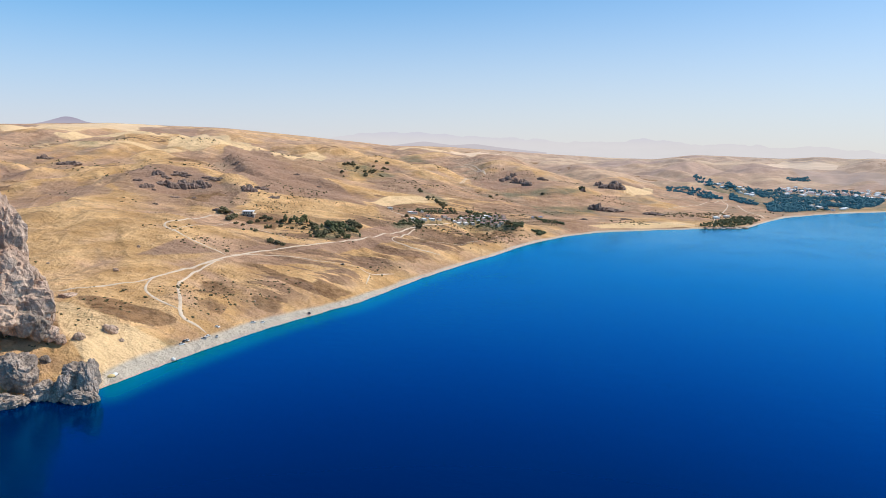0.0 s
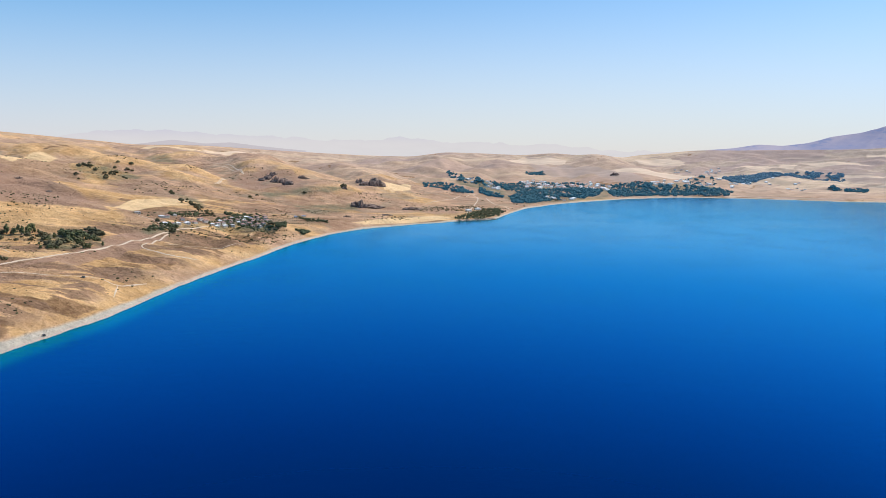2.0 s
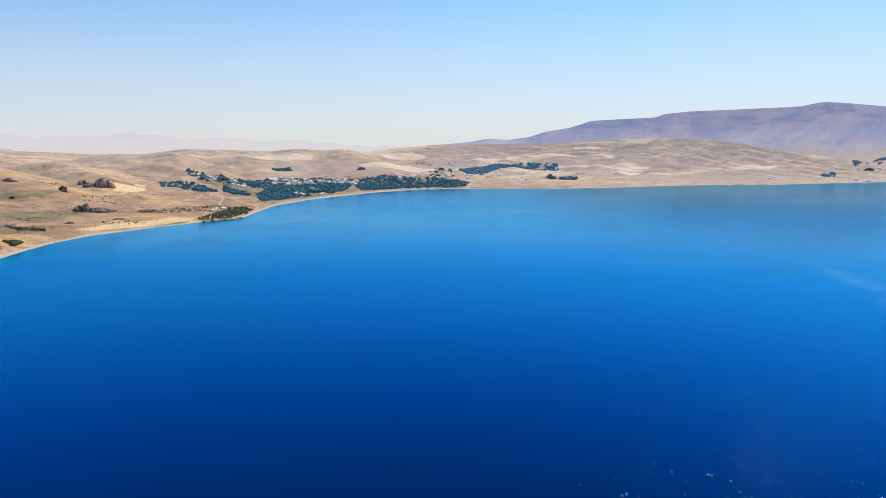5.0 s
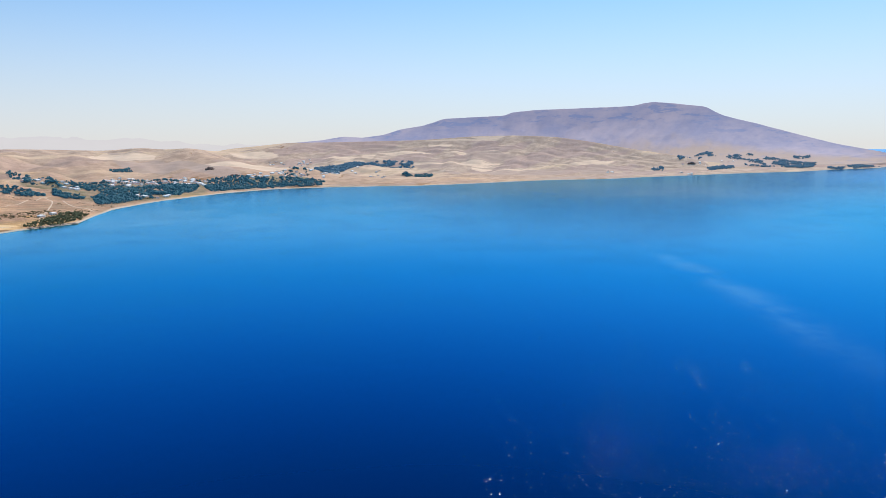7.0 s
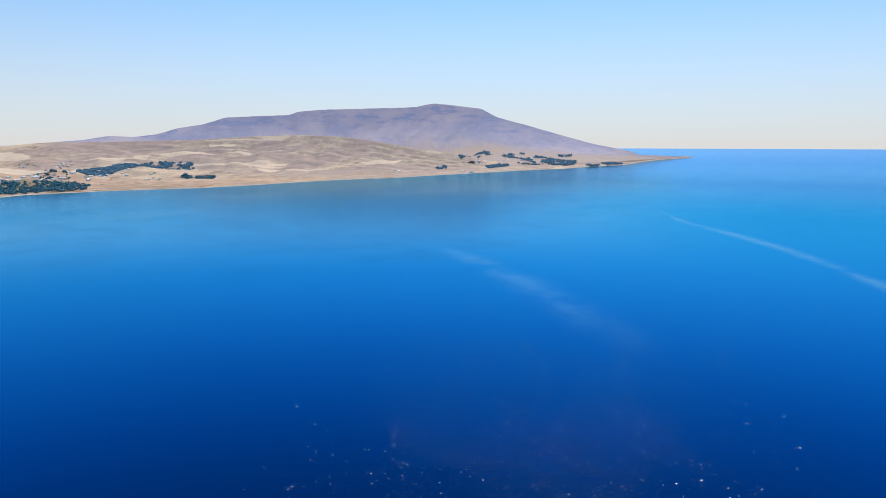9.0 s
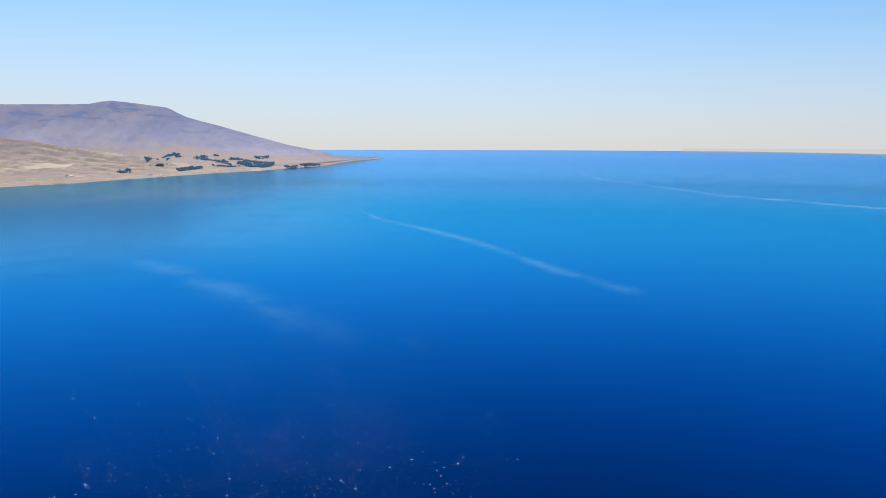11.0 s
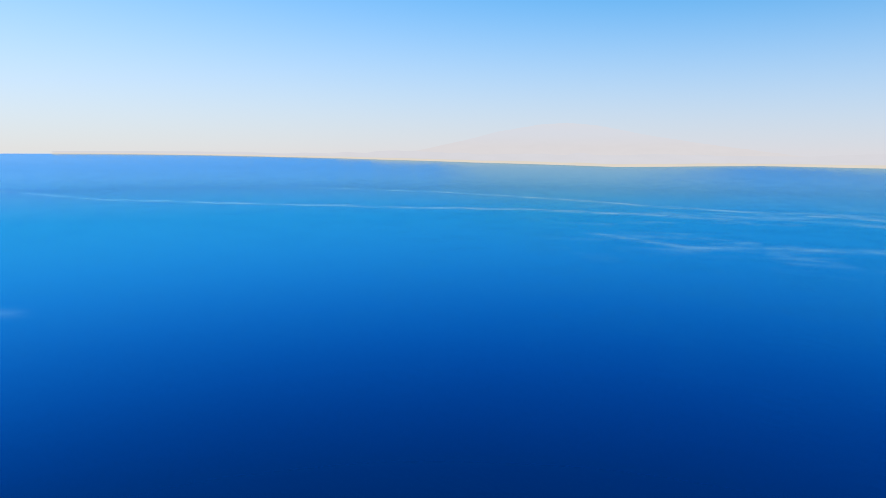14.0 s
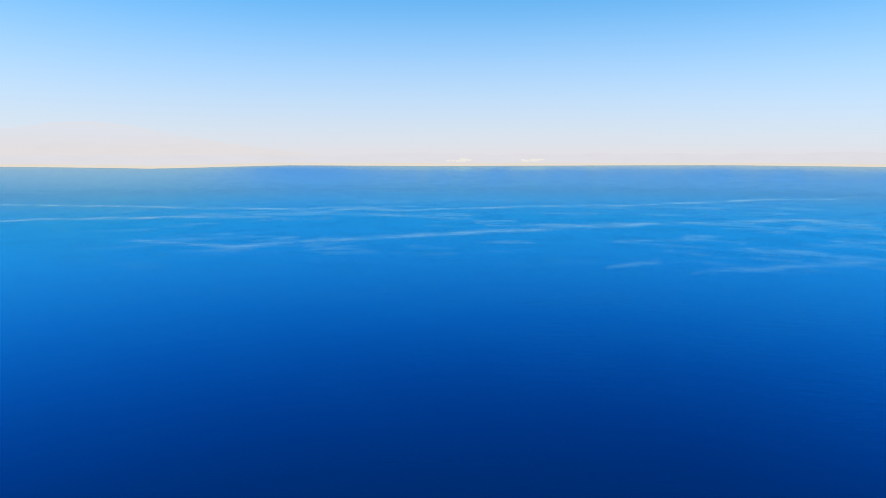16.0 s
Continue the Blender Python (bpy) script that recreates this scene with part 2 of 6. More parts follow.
    t.links.new(spark.outputs[0], t.nodes["Material Output"].inputs[0])
    return m


def rock(name, dark, light, scale=0.15):
    """Weathered stone: broad tones, dark joints between blocks, and grain."""
    m, t, b = material(name, 0.92)
    n = n_noise(t, scale, 8, (1, 1, 0.6), 0.65)
    g = n_noise(t, scale * 6, 5, rough=0.7)
    geo = t.nodes.new("ShaderNodeNewGeometry")
    bend = t.nodes.new("ShaderNodeVectorMath")
    bend.operation = "MULTIPLY_ADD"
    bend.inputs[1].default_value = (2.5 / scale * 0.1,) * 3
    wobble = t.nodes.new("ShaderNodeTexNoise")
    wobble.inputs["Scale"].default_value, wobble.inputs["Detail"].default_value = scale * 3, 4
    t.links.new(geo.outputs["Position"], wobble.inputs["Vector"])
    t.links.new(wobble.outputs["Color"], bend.inputs[0])
    t.links.new(geo.outputs["Position"], bend.inputs[2])
    joints = t.nodes.new("ShaderNodeTexVoronoi")
    joints.feature, joints.inputs["Scale"].default_value = "DISTANCE_TO_EDGE", scale * 4
    t.links.new(bend.outputs[0], joints.inputs["Vector"])
    gap = n_range(t, joints.outputs["Distance"], 0.0, 0.10, 1.0, 0.0)
    c = n_mix(t, n_range(t, n, 0.3, 0.7), dark, light)
    c = n_mix(t, n_range(t, g, 0.35, 0.65, 0.0, 0.6), c, n_mix(t, 1.0, c, (0.55, 0.53, 0.52), "MULTIPLY"))
    c = n_mix(t, n_math(t, "MULTIPLY", gap, n_range(t, n, 0.40, 0.62, 0.0, 0.4)), c, n_mix(t, 1.0, c, (0.45, 0.42, 0.40), "MULTIPLY"))
    put(t, c, b.inputs["Base Color"])
    relief = n_math(t, "ADD", n, n_math(t, "MULTIPLY", g, 0.5))
    n_bump(t, b, n_math(t, "SUBTRACT", relief, n_math(t, "MULTIPLY", gap, 0.12)), 0.9, 0.5 / scale * 0.3)
    return m


def hazy_mountain():
    """The mountain stands so far off that the air in front of it gives part of its light; haze is also put into its
    colour.
    """
    m, t, b = material("mountain_haze", 0.95)
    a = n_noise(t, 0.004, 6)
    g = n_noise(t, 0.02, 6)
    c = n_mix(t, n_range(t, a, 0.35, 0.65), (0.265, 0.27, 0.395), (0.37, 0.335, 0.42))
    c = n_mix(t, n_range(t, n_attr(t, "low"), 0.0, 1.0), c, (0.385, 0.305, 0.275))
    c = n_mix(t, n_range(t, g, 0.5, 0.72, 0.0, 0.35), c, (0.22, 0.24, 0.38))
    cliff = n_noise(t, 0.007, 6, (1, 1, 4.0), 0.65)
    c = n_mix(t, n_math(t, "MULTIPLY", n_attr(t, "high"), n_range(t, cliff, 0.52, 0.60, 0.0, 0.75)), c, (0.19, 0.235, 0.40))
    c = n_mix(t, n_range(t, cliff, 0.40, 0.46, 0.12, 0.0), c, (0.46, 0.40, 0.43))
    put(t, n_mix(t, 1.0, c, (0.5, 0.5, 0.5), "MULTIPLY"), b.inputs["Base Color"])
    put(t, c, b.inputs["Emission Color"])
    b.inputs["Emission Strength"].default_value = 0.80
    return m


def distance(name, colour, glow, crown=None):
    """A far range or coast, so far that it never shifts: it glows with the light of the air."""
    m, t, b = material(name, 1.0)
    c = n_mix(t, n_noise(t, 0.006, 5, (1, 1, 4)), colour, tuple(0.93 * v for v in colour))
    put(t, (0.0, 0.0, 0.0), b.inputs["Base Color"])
    # Haze thinning with height, put into the glow's colour.
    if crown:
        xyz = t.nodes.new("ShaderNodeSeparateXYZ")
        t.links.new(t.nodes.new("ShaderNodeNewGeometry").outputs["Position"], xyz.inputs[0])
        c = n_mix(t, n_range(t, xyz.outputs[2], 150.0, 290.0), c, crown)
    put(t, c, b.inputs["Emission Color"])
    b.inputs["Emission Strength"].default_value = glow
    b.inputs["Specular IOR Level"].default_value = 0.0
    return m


STEPPE, LAKE, HAZY_MOUNTAIN = steppe(), lake(), hazy_mountain()
CRAG = rock("crag_rock", (0.44, 0.29, 0.21), (0.80, 0.58, 0.43), 0.05)
# Darker than the crag: shade on the waterline boulders put into the tone.
SHORE_ROCK = rock("shore_rock", (0.21, 0.16, 0.125), (0.58, 0.455, 0.365), 0.10)
DARK_ROCK = rock("dark_rock", (0.17, 0.115, 0.10), (0.42, 0.30, 0.235), 0.12)


# ---- the lie of the land ----
# Bearings are degrees to the left of +y as seen from the drone's plumb line, distances are metres from it.
def hash01(ix, iy, seed):
    h = (ix * 374761393 + iy * 668265263 + seed * 974711) & 0xFFFFFFFF
    h = ((h ^ (h >> 13)) * 1274126177) & 0xFFFFFFFF
    return ((h ^ (h >> 16)) & 0xFFFF) / 65535.0


def lattice(x, y, seed):
    """Smooth value noise, -1 to 1."""
    ix, iy = np.floor(x).astype(np.int64), np.floor(y).astype(np.int64)
    fx, fy = x - ix, y - iy
    fx, fy = fx * fx * fx * (fx * (fx * 6 - 15) + 10), fy * fy * fy * (fy * (fy * 6 - 15) + 10)
    top = hash01(ix, iy, seed) * (1 - fx) + hash01(ix + 1, iy, seed) * fx
    low = hash01(ix, iy + 1, seed) * (1 - fx) + hash01(ix + 1, iy + 1, seed) * fx
    return (top * (1 - fy) + low * fy) * 2 - 1


def fbm(x, y, seed, octaves=4):
    total, amp = 0.0, 0.5
    for o in range(octaves):
        total = total + amp * lattice(x, y, seed + o * 17)
        x, y, amp = x * 2.03 + 11.3, y * 2.03 - 7.7, amp * 0.5
    return total


def ramp(v, a, b):
    s = np.clip((v - a) / (b - a), 0, 1)
    return s * s * (3 - 2 * s)


SHORE = [(100, 330), (60, 415), (41, 450), (38, 453), (36, 447), (34, 444), (32.8, 447), (30, 469), (26.6, 495), (23.5, 523), (19.9, 560), (16.2, 598), (12.4, 643),
         (8.5, 728), (4.7, 829), (1.4, 925), (-1.9, 1060), (-4.6, 1165), (-7.4, 1243), (-10.9, 1305), (-15.5, 1390), (-18.5, 1440),
         (-19.6, 1572), (-20.8, 1700), (-23.4, 1870), (-28.1, 2118), (-32.8, 2310), (-37.4, 2385), (-44.8, 2440), (-50, 2600),
         (-55, 2830), (-60.2, 3000), (-66, 3400), (-74, 4150), (-79, 5000), (-81.7, 6700), (-84.3, 7950), (-86, 9000)]
RIDGE = [(100, 2500, 2.5), (60, 3000, 1.2), (38, 3200, 0.9), (31, 3300, 1.17), (23, 3400, 1.0), (18.7, 3500, 0.63), (14.2, 3600, 0.26),
         (10, 3800, -0.17), (5.4, 4000, -0.15), (0, 4300, -0.45), (-4.4, 4600, -0.66), (-8.8, 4800, -0.81), (-11.5, 4900, -0.85),
         (-14.2, 4800, -0.45), (-17, 4800, -0.5), (-20.6, 4700, -0.6), (-23.2, 4700, -0.38), (-24.9, 4700, -0.53), (-26.6, 4600, -0.40),
         (-28.4, 4800, -0.67), (-29.9, 5300, -0.43), (-33.9, 5500, 0.0), (-39.7, 5500, 0.11), (-45.1, 5500, 0.25), (-49.2, 5500, 0.56),
         (-52.9, 5500, 0.63), (-56.1, 5400, 0.5), (-58.5, 5300, 0.17), (-61.7, 5200, -0.37), (-65.4, 5000, -0.95), (-67.7, 4800, -1.42), (-70, 5000, -1.55)]
RISE = [(100, 0.85), (12, 0.85), (2, 1.05), (-8, 1.2), (-15, 1.25), (-22, 1.6), (-30, 1.9), (-40, 2.0), (-70, 1.9)]
AZ = np.arange(-90, 105, 0.05)


def curve(rows, column, blur):
    rows = np.array(rows, float)[::-1]
    v = np.interp(AZ, rows[:, 0], rows[:, column])
    n = max(1, int(blur / 0.05))
    k = np.exp(-0.5 * (np.arange(-3 * n, 3 * n + 1) / n) ** 2)
    return np.convolve(np.pad(v, 3 * n, mode="edge"), k / k.sum(), mode="valid")


SHORE_D = curve(SHORE, 1, 0.35)
SHORE_K = 1 / np.sqrt(1 + (np.gradient(curve(SHORE, 1, 1.2), radians(0.05)) / SHORE_D) ** 2)
RIDGE_D, RIDGE_E, RISE_A = curve(RIDGE, 1, 0.6), curve(RIDGE, 2, 0.45), curve(RISE, 1, 2.0)


def over(table, az):
    return np.interp(az, AZ, table)


def shore_d(az):
    az = np.asarray(az, float)
    return over(SHORE_D, az) * (1 + 0.006 * fbm(az * 0.8, az * 0 + 0.5, 3, 3))


def inland(az, d):
    """Metres from the waterline, measured square to it."""
    return (d - shore_d(az)) * over(SHORE_K, az)


def beach_width(az):
    return 6 + 8 * ramp(az, 6, 28)


def gully(az, d):
    a = np.radians(az)
    x, y = -d * np.sin(a), d * np.cos(a)
    along, off = 0.43 * x + 0.9 * y, 0.9 * x - 0.43 * y
    bend = fbm(x / 260, y / 260, 71, 3)
    g = 1 - np.abs(fbm(along / 75 + 1.6 * bend, off / 420 + 4, 41, 3)) * 2.6
    where = ramp(inland(az, d), 18, 60) * (1 - ramp(inland(az, d), 60, 150)) * ramp(az, -9, 2)
    return np.clip(g, 0, 1) * where, where


def spur_height(az, d):
    """Rounded spurs: bearing and distance of both ends, height, half width."""
    a = np.radians(az)
    x, y, z = -d * np.sin(a), d * np.cos(a), 0.0 * d
    for a0, d0, a1, d1, h, w in SPURS:
        p = np.array([-d0 * math.sin(radians(a0)), d0 * math.cos(radians(a0))])
        q = np.array([-d1 * math.sin(radians(a1)), d1 * math.cos(radians(a1))])
        u = q - p
        s = np.clip(((x - p[0]) * u[0] + (y - p[1]) * u[1]) / (u @ u), 0, 1)
        r2 = (x - p[0] - s * u[0]) ** 2 + (y - p[1] - s * u[1]) ** 2
        z = z + h * (1 - 0.4 * s) * np.exp(-r2 / (w * w))
    return z


SPURS = [(27, 1250, 9, 1080, 24, 110), (36, 900, 29, 800, 8, 90), (1, 2300, -3.5, 1780, 42, 150), (-6, 2700, -10, 1950, 36, 160),
         (-25.5, 3900, -30.5, 2800, 75, 260), (14, 2100, 6, 1700, 30, 170), (-14, 4300, -12, 2900, 40, 350), (-19, 4200, -20, 3300, 36, 260),
         (30, 2000, 24, 1600, 22, 170), (8, 2900, 2, 2300, 36, 220)]


def folds(az, d):
    """Signed noise whose zero lines are the valleys: near ones, and those of the far slopes."""
    a = np.radians(az)
    x, y = -d * np.sin(a), d * np.cos(a)
    return fbm(x / 340 + 0.3 * fbm(x / 200, y / 200, 8, 2), y / 340, 9, 4), fbm(az * 0.42 + 1.2 * np.log(d), np.log(d) * 2.6, 29, 4)


def upland(az, d):
    """Height of the land before running water has worked on it, and how much room it has for valleys."""
    a = np.radians(az)
    x, y = -d * np.sin(a), d * np.cos(a)
    ds, dr = shore_d(az), over(RIDGE_D, az)
    dr = np.maximum(dr, ds + 400)
    top = np.maximum(EYE + dr * np.tan(np.radians(over(RIDGE_E, az))), 6.0)
    v = np.clip((d - ds) / (dr - ds), 0, 1)
    i = inland(az, d)
    bluff = 3 + 11 * ramp(az, -17, 3)
    bw = beach_width(az)
    low = np.where(i < 0, i * 0.08, 0) + 1.2 * np.clip(i / bw, 0, 1) + bluff * ramp(i, bw, bw + 45)
    z = low * (1 - v) + top * v ** over(RISE_A, az) - np.maximum(d - dr, 0) * 0.10
    calm = ramp(i, 20, 260) * (1 - ramp(v, 0.75, 1.0) * 0.85)
    far = ramp(d, 900, 3500)
    f, h = folds(az, d)
    z = z + calm * (1 - 0.45 * ramp(az, -12, -30)) * (1 - 0.9 * ramp(d, 2700, 4200)) * (fbm(x / 620, y / 620, 5, 3) * (9 + 30 * far) + (np.abs(f) - 0.2) * (10 + 30 * far))
    z = z + calm * ramp(d, 2600, 4200) * np.maximum(top, 60) * 0.10 * (np.abs(h) - 0.2)
    return z + spur_height(az, d) * ramp(i, 40, 200), calm


STEP = 0.16
GRID_A, GRID_L = np.arange(46, -86, -STEP), np.arange(math.log(330), math.log(6600), radians(STEP))


def smooth(v, n):
    """Three passes of a running mean, n cells to either side."""
    for _ in range(3):
        for axis in (0, 1):
            v = np.moveaxis(v, axis, 0)
            c = np.cumsum(np.pad(v, ((n + 1, n),) + ((0, 0),), mode="edge"), 0)
            v = np.moveaxis((c[2 * n + 1:] - c[:-2 * n - 1]) / (2 * n + 1), 0, axis)
    return v


def run_water():
    """Lets rain run off the land and cut its valleys: the relief that this adds, and the streams' strength."""
    a, d = np.meshgrid(GRID_A, np.exp(GRID_L))
    z, calm = upland(a, d)
    ar = np.radians(a)
    x, y = -d * np.sin(ar), d * np.cos(ar)
    flow = z + (fbm(x / 150, y / 150, 81, 4) * 9 + fbm(x / 26, y / 26, 85, 2) * 2.0) * (0.4 + d / 1500)
    rows, cols = z.shape
    cell = d * radians(STEP)
    # From the lake upwards, always on from the lowest cell reached so far: every cell drains to the one it was reached from.
    level = np.clip((flow - flow.min()) * 5, 0, None).astype(int).ravel().tolist()
    parent, order, seen = [-1] * z.size, [], bytearray(z.size)
    shelves = [[] for _ in range(max(level) + 1)]
    for k in range(cols):
        shelves[level[k]].append(k)
        seen[k] = 1
    for h, shelf in enumerate(shelves):
        for k in shelf:
            order.append(k)
            r, c = divmod(k, cols)
            for dy in (-1, 0, 1):
                if not 0 <= r + dy < rows:
                    continue
                for dx in (-1, 0, 1):
                    n = k + dy * cols + dx
                    if 0 <= c + dx < cols and not seen[n]:
                        seen[n], parent[n] = 1, k
                        shelves[max(level[n], h)].append(n)
    area = (cell * cell).ravel().tolist()
    for k in reversed(order):
        if parent[k] >= 0:
            area[parent[k]] += area[k]
    area, to = np.array(area), np.maximum(np.array(parent), 0)
    run = np.hypot(x.ravel() - x.ravel()[to], y.ravel() - y.ravel()[to])
    climb = (run * np.minimum(0.45, 6.0 * area ** -0.42)).tolist()
    cut = [0.0] * len(climb)
    for k in order:
        if parent[k] >= 0:
            cut[k] = cut[parent[k]] + climb[k]
    cut, area = np.array(cut).reshape(z.shape), area.reshape(z.shape)
    relief = smooth(cut, 2) - smooth(cut, 26)
    limit = 5 + 13 * ramp(d, 700, 2600)
    relief = limit * np.tanh(0.5 * relief / limit)
    stream = smooth(ramp(np.log(area / d ** 2 * 1e6), 6.0, 10.0), 1)
    return relief, stream


RELIEF, STREAM = run_water()


def from_grid(table, az, d):
    """Reads a table of the grid at bearings and distances."""
    u = np.clip((GRID_A[0] - az) / STEP, 0, len(GRID_A) - 1.001)
    v = np.clip((np.log(d) - GRID_L[0]) / radians(STEP), 0, len(GRID_L) - 1.001)
    iu, iv = u.astype(int), v.astype(int)
    fu, fv = u - iu, v - iv
    return (table[iv, iu] * (1 - fu) + table[iv, iu + 1] * fu) * (1 - fv) + (table[iv + 1, iu] * (1 - fu) + table[iv + 1, iu + 1] * fu) * fv


def ground(az, d):
    """Height of the land."""
    az, d = np.asarray(az, float), np.asarray(d, float)
    a = np.radians(az)
    x, y = -d * np.sin(a), d * np.cos(a)
    z, calm = upland(az, d)
    i = inland(az, d)
    z = z + from_grid(RELIEF, az, d) * (0.3 + 0.7 * ramp(i, 260, 560)) * ramp(i, 8, 40) * (0.15 + 0.85 * calm) * ramp(az, 46, 42)
    near = 1 - ramp(d, 1500, 3200)
    z = z + ramp(i, 25, 120) * near * fbm(x / 22, y / 22, 95, 3) * 1.2
    g, where = gully(az, d)
    z = z - (8.0 + 6.0 * ramp(az, 6, 2)) * g
    # No rise stands above the skyline, and nothing but the beach comes near the lake's level.
    cap = EYE + d * np.tan(np.radians(over(RIDGE_E, az)))
    z = np.where(d > 900, cap - np.logaddexp(0, (cap - z) / 3.0) * 3.0, z)
    dry = np.minimum(1.2 * np.clip(i / beach_width(az), 0, 1) + 0.035 * np.maximum(i - beach_width(az), 0), 7.0)
    return np.where(i > 0, dry + np.logaddexp(0, (z - dry) / 1.5) * 1.5 - 0.9 * ramp(i, 20, 0), z)


MOUNTAIN = [(-30, -0.9), (-33.5, -0.1), (-36.8, 0.2), (-38.5, 0.5), (-40.2, 0.42), (-41.9, 0.66), (-43.3, 1.11), (-45.1, 1.4), (-46.9, 1.97), (-50.6, 2.16),
            (-51.7, 2.2), (-52.4, 2.46), (-54.3, 2.66), (-60.7, 2.86), (-62.0, 2.92), (-62.6, 3.08), (-63.5, 3.22), (-65.7, 2.98), (-67.3, 2.79),
            (-68.7, 2.07), (-71.1, 1.44), (-73.9, 0.64), (-76.2, 0.0), (-79.4, -0.63), (-80.0, -0.9), (-84.0, -1.03), (-84.6, -1.2)]
CREST = [(-32, 9500), (-70, 9000), (-76, 7600), (-80, 6500), (-82, 7300), (-84.3, 8150), (-86, 9200)]
FOOT = [(-31, 5750), (-56, 5750), (-62, 5300), (-68, 4700), (-74, 4900), (-79, 5500), (-82, 7100), (-84.3, 8050), (-86, 9100)]
PEAK_E, PEAK_D, FOOT_D = curve(MOUNTAIN, 1, 0.16), curve(CREST, 1, 0.5), curve(FOOT, 1, 0.8)


def mountain(az, d):
    """Height of the mountain, and how far up its slope a point lies."""
    foot, dc = over(FOOT_D, az), over(PEAK_D, az)
    v = (d - foot) / (dc - foot)
    ar = np.radians(az)
    x, y = -d * np.sin(ar), d * np.cos(ar)
    top = EYE + dc * np.tan(np.radians(over(PEAK_E, az)))
    base = 16 * ramp(az, -84, -79)
    s = np.clip(v, 0, 1)
    z = base + (top - base) * (0.5 * s + 0.5 * s ** 2.0)
    z = z - np.maximum(v - 1, 0) * 900 - np.maximum(-v, 0) * 300
    mid = np.clip(4 * s * (1 - s), 0, 1)
    z = z + mid * np.maximum(top, 0) * 0.032 * (fbm(az * 0.22 + s, s * 1.3, 13, 3) + 0.4 - np.abs(fbm(az * 0.75 + 1.5 * s, s * 1.1 + 3, 19, 4)) * 2)
    z = z + top * 0.006 * fbm(az * 2.0, az * 0, 23, 4)
    return np.where(az < -84.3, z - (-84.3 - az) * 60, z), v


def surface(az, d):
    """Height of whatever land lies on top."""
    az, d = np.asarray(az, float), np.asarray(d, float)
    return np.where(az < -31, np.maximum(ground(az, d), mountain(az, d)[0]), ground(az, d))


# Beyond 2.8 km distances are drawn together, so that all of the lake fits into the world; directions stay true.
NEAR, EDGE = 2800.0, 4750.0
TABLE_R = np.linspace(NEAR, EDGE, 400)
TABLE_D = EYE * TABLE_R / (EYE - 117.0 * ((TABLE_R - NEAR) / (EDGE - NEAR)) ** 2)


def drawn(d):
    d = np.asarray(d, float)
    return np.where(d < NEAR, d, np.interp(d, TABLE_D, TABLE_R) + 60 * (1 - np.exp(-np.maximum(d - TABLE_D[-1], 0) / 6000)))


def place(az, d, z):
    """World points, and the scale that things have there."""
    a = np.radians(az)
    s = drawn(d) / d
    return np.stack([-d * s * np.sin(a), d * s * np.cos(a), EYE - (EYE - z) * s], -1), s
# ---- end of the lie of the land ----




# ---- the plan ----
# Placed and sized to fit the camera's view, then given as bearings and distances.
# Fields and patches of growth: corners as bearing and distance.
FIELDS = {"pale": [], "plough_shade": [], "green": [], "scrub_shade": [], "brown": []}


def field(kind, *corners):
    FIELDS[kind].append(list(corners))


field("pale", (34.95, 2111), (33.68, 2280), (29.54, 2304), (27.17, 2202), (27.78, 1948), (34.43, 2068))
field("pale", (38.17, 2642), (36.13, 3073), (29.12, 3323), (27.55, 3311), (31.82, 2397), (34.75, 2226))
field("pale", (27.41, 1798), (25.34, 2877), (23.03, 2534), (20.04, 1948), (25.17, 1711))
field("pale", (38.16, 2068), (32.62, 1793), (26.0, 1730), (27.23, 1689), (33.0, 1778))
field("pale", (18.72, 1732), (16.02, 1960), (15.35, 1941), (17.83, 1711))
field("pale", (13.29, 1116), (10.02, 1330), (3.89, 1441), (8.61, 1285), (12.36, 1127))
field("pale", (-9.43, 1839), (-11.16, 2093), (-11.4, 1911), (-9.89, 1800))
field("pale", (-6.44, 1272), (-9.13, 1341), (-13.47, 1434), (-14.96, 1416), (-11.35, 1338), (-8.26, 1288))
field("pale", (-29.92, 4518), (-31.78, 4820), (-32.95, 4786), (-33.42, 4316), (-31.8, 4332))
field("pale", (-19.43, 3528), (-20.59, 3729), (-24.3, 3503), (-24.07, 3299), (-19.66, 3347))
field("pale", (-47.81, 3805), (-48.62, 3888), (-51.82, 3917), (-50.26, 3742), (-49.05, 3684))
field("pale", (-48.9, 5454), (-52.05, 5474), (-51.29, 5293), (-49.71, 5293))
field("pale", (-43.15, 3815), (-45.71, 3893), (-47.39, 3861), (-46.14, 3724))
field("pale", (-36.65, 4199), (-38.68, 4368), (-40.7, 4337), (-39.15, 4026))
field("pale", (-45.76, 3221), (-54.15, 3420), (-54.9, 3367), (-48.27, 3022))
field("pale", (-44.11, 3861), (-47.76, 3847), (-51.01, 3983), (-48.68, 3810))
field("pale", (9.58, 2870), (4.91, 3387), (0.24, 3917), (5.84, 2779))
field("pale", (-57.1, 3861), (-60.83, 4353), (-59.9, 3715))
field("pale", (-66.34, 4706), (-68.13, 5063), (-67.69, 4717))
# Flank beside the crag: sunlight on it put into a paler colour.
field("pale", (35.67, 580), (33.66, 553), (31.21, 524), (28.64, 515), (27.01, 501), (29.54, 485), (31.85, 448), (32.85, 446), (33.89, 475), (35.26, 506))
field("pale", (-41.35, 4672), (-44.81, 4695), (-46.1, 4545), (-42.68, 4459))
field("pale", (-46.86, 4600), (-51.02, 4578), (-52.41, 4353), (-48.7, 4327))
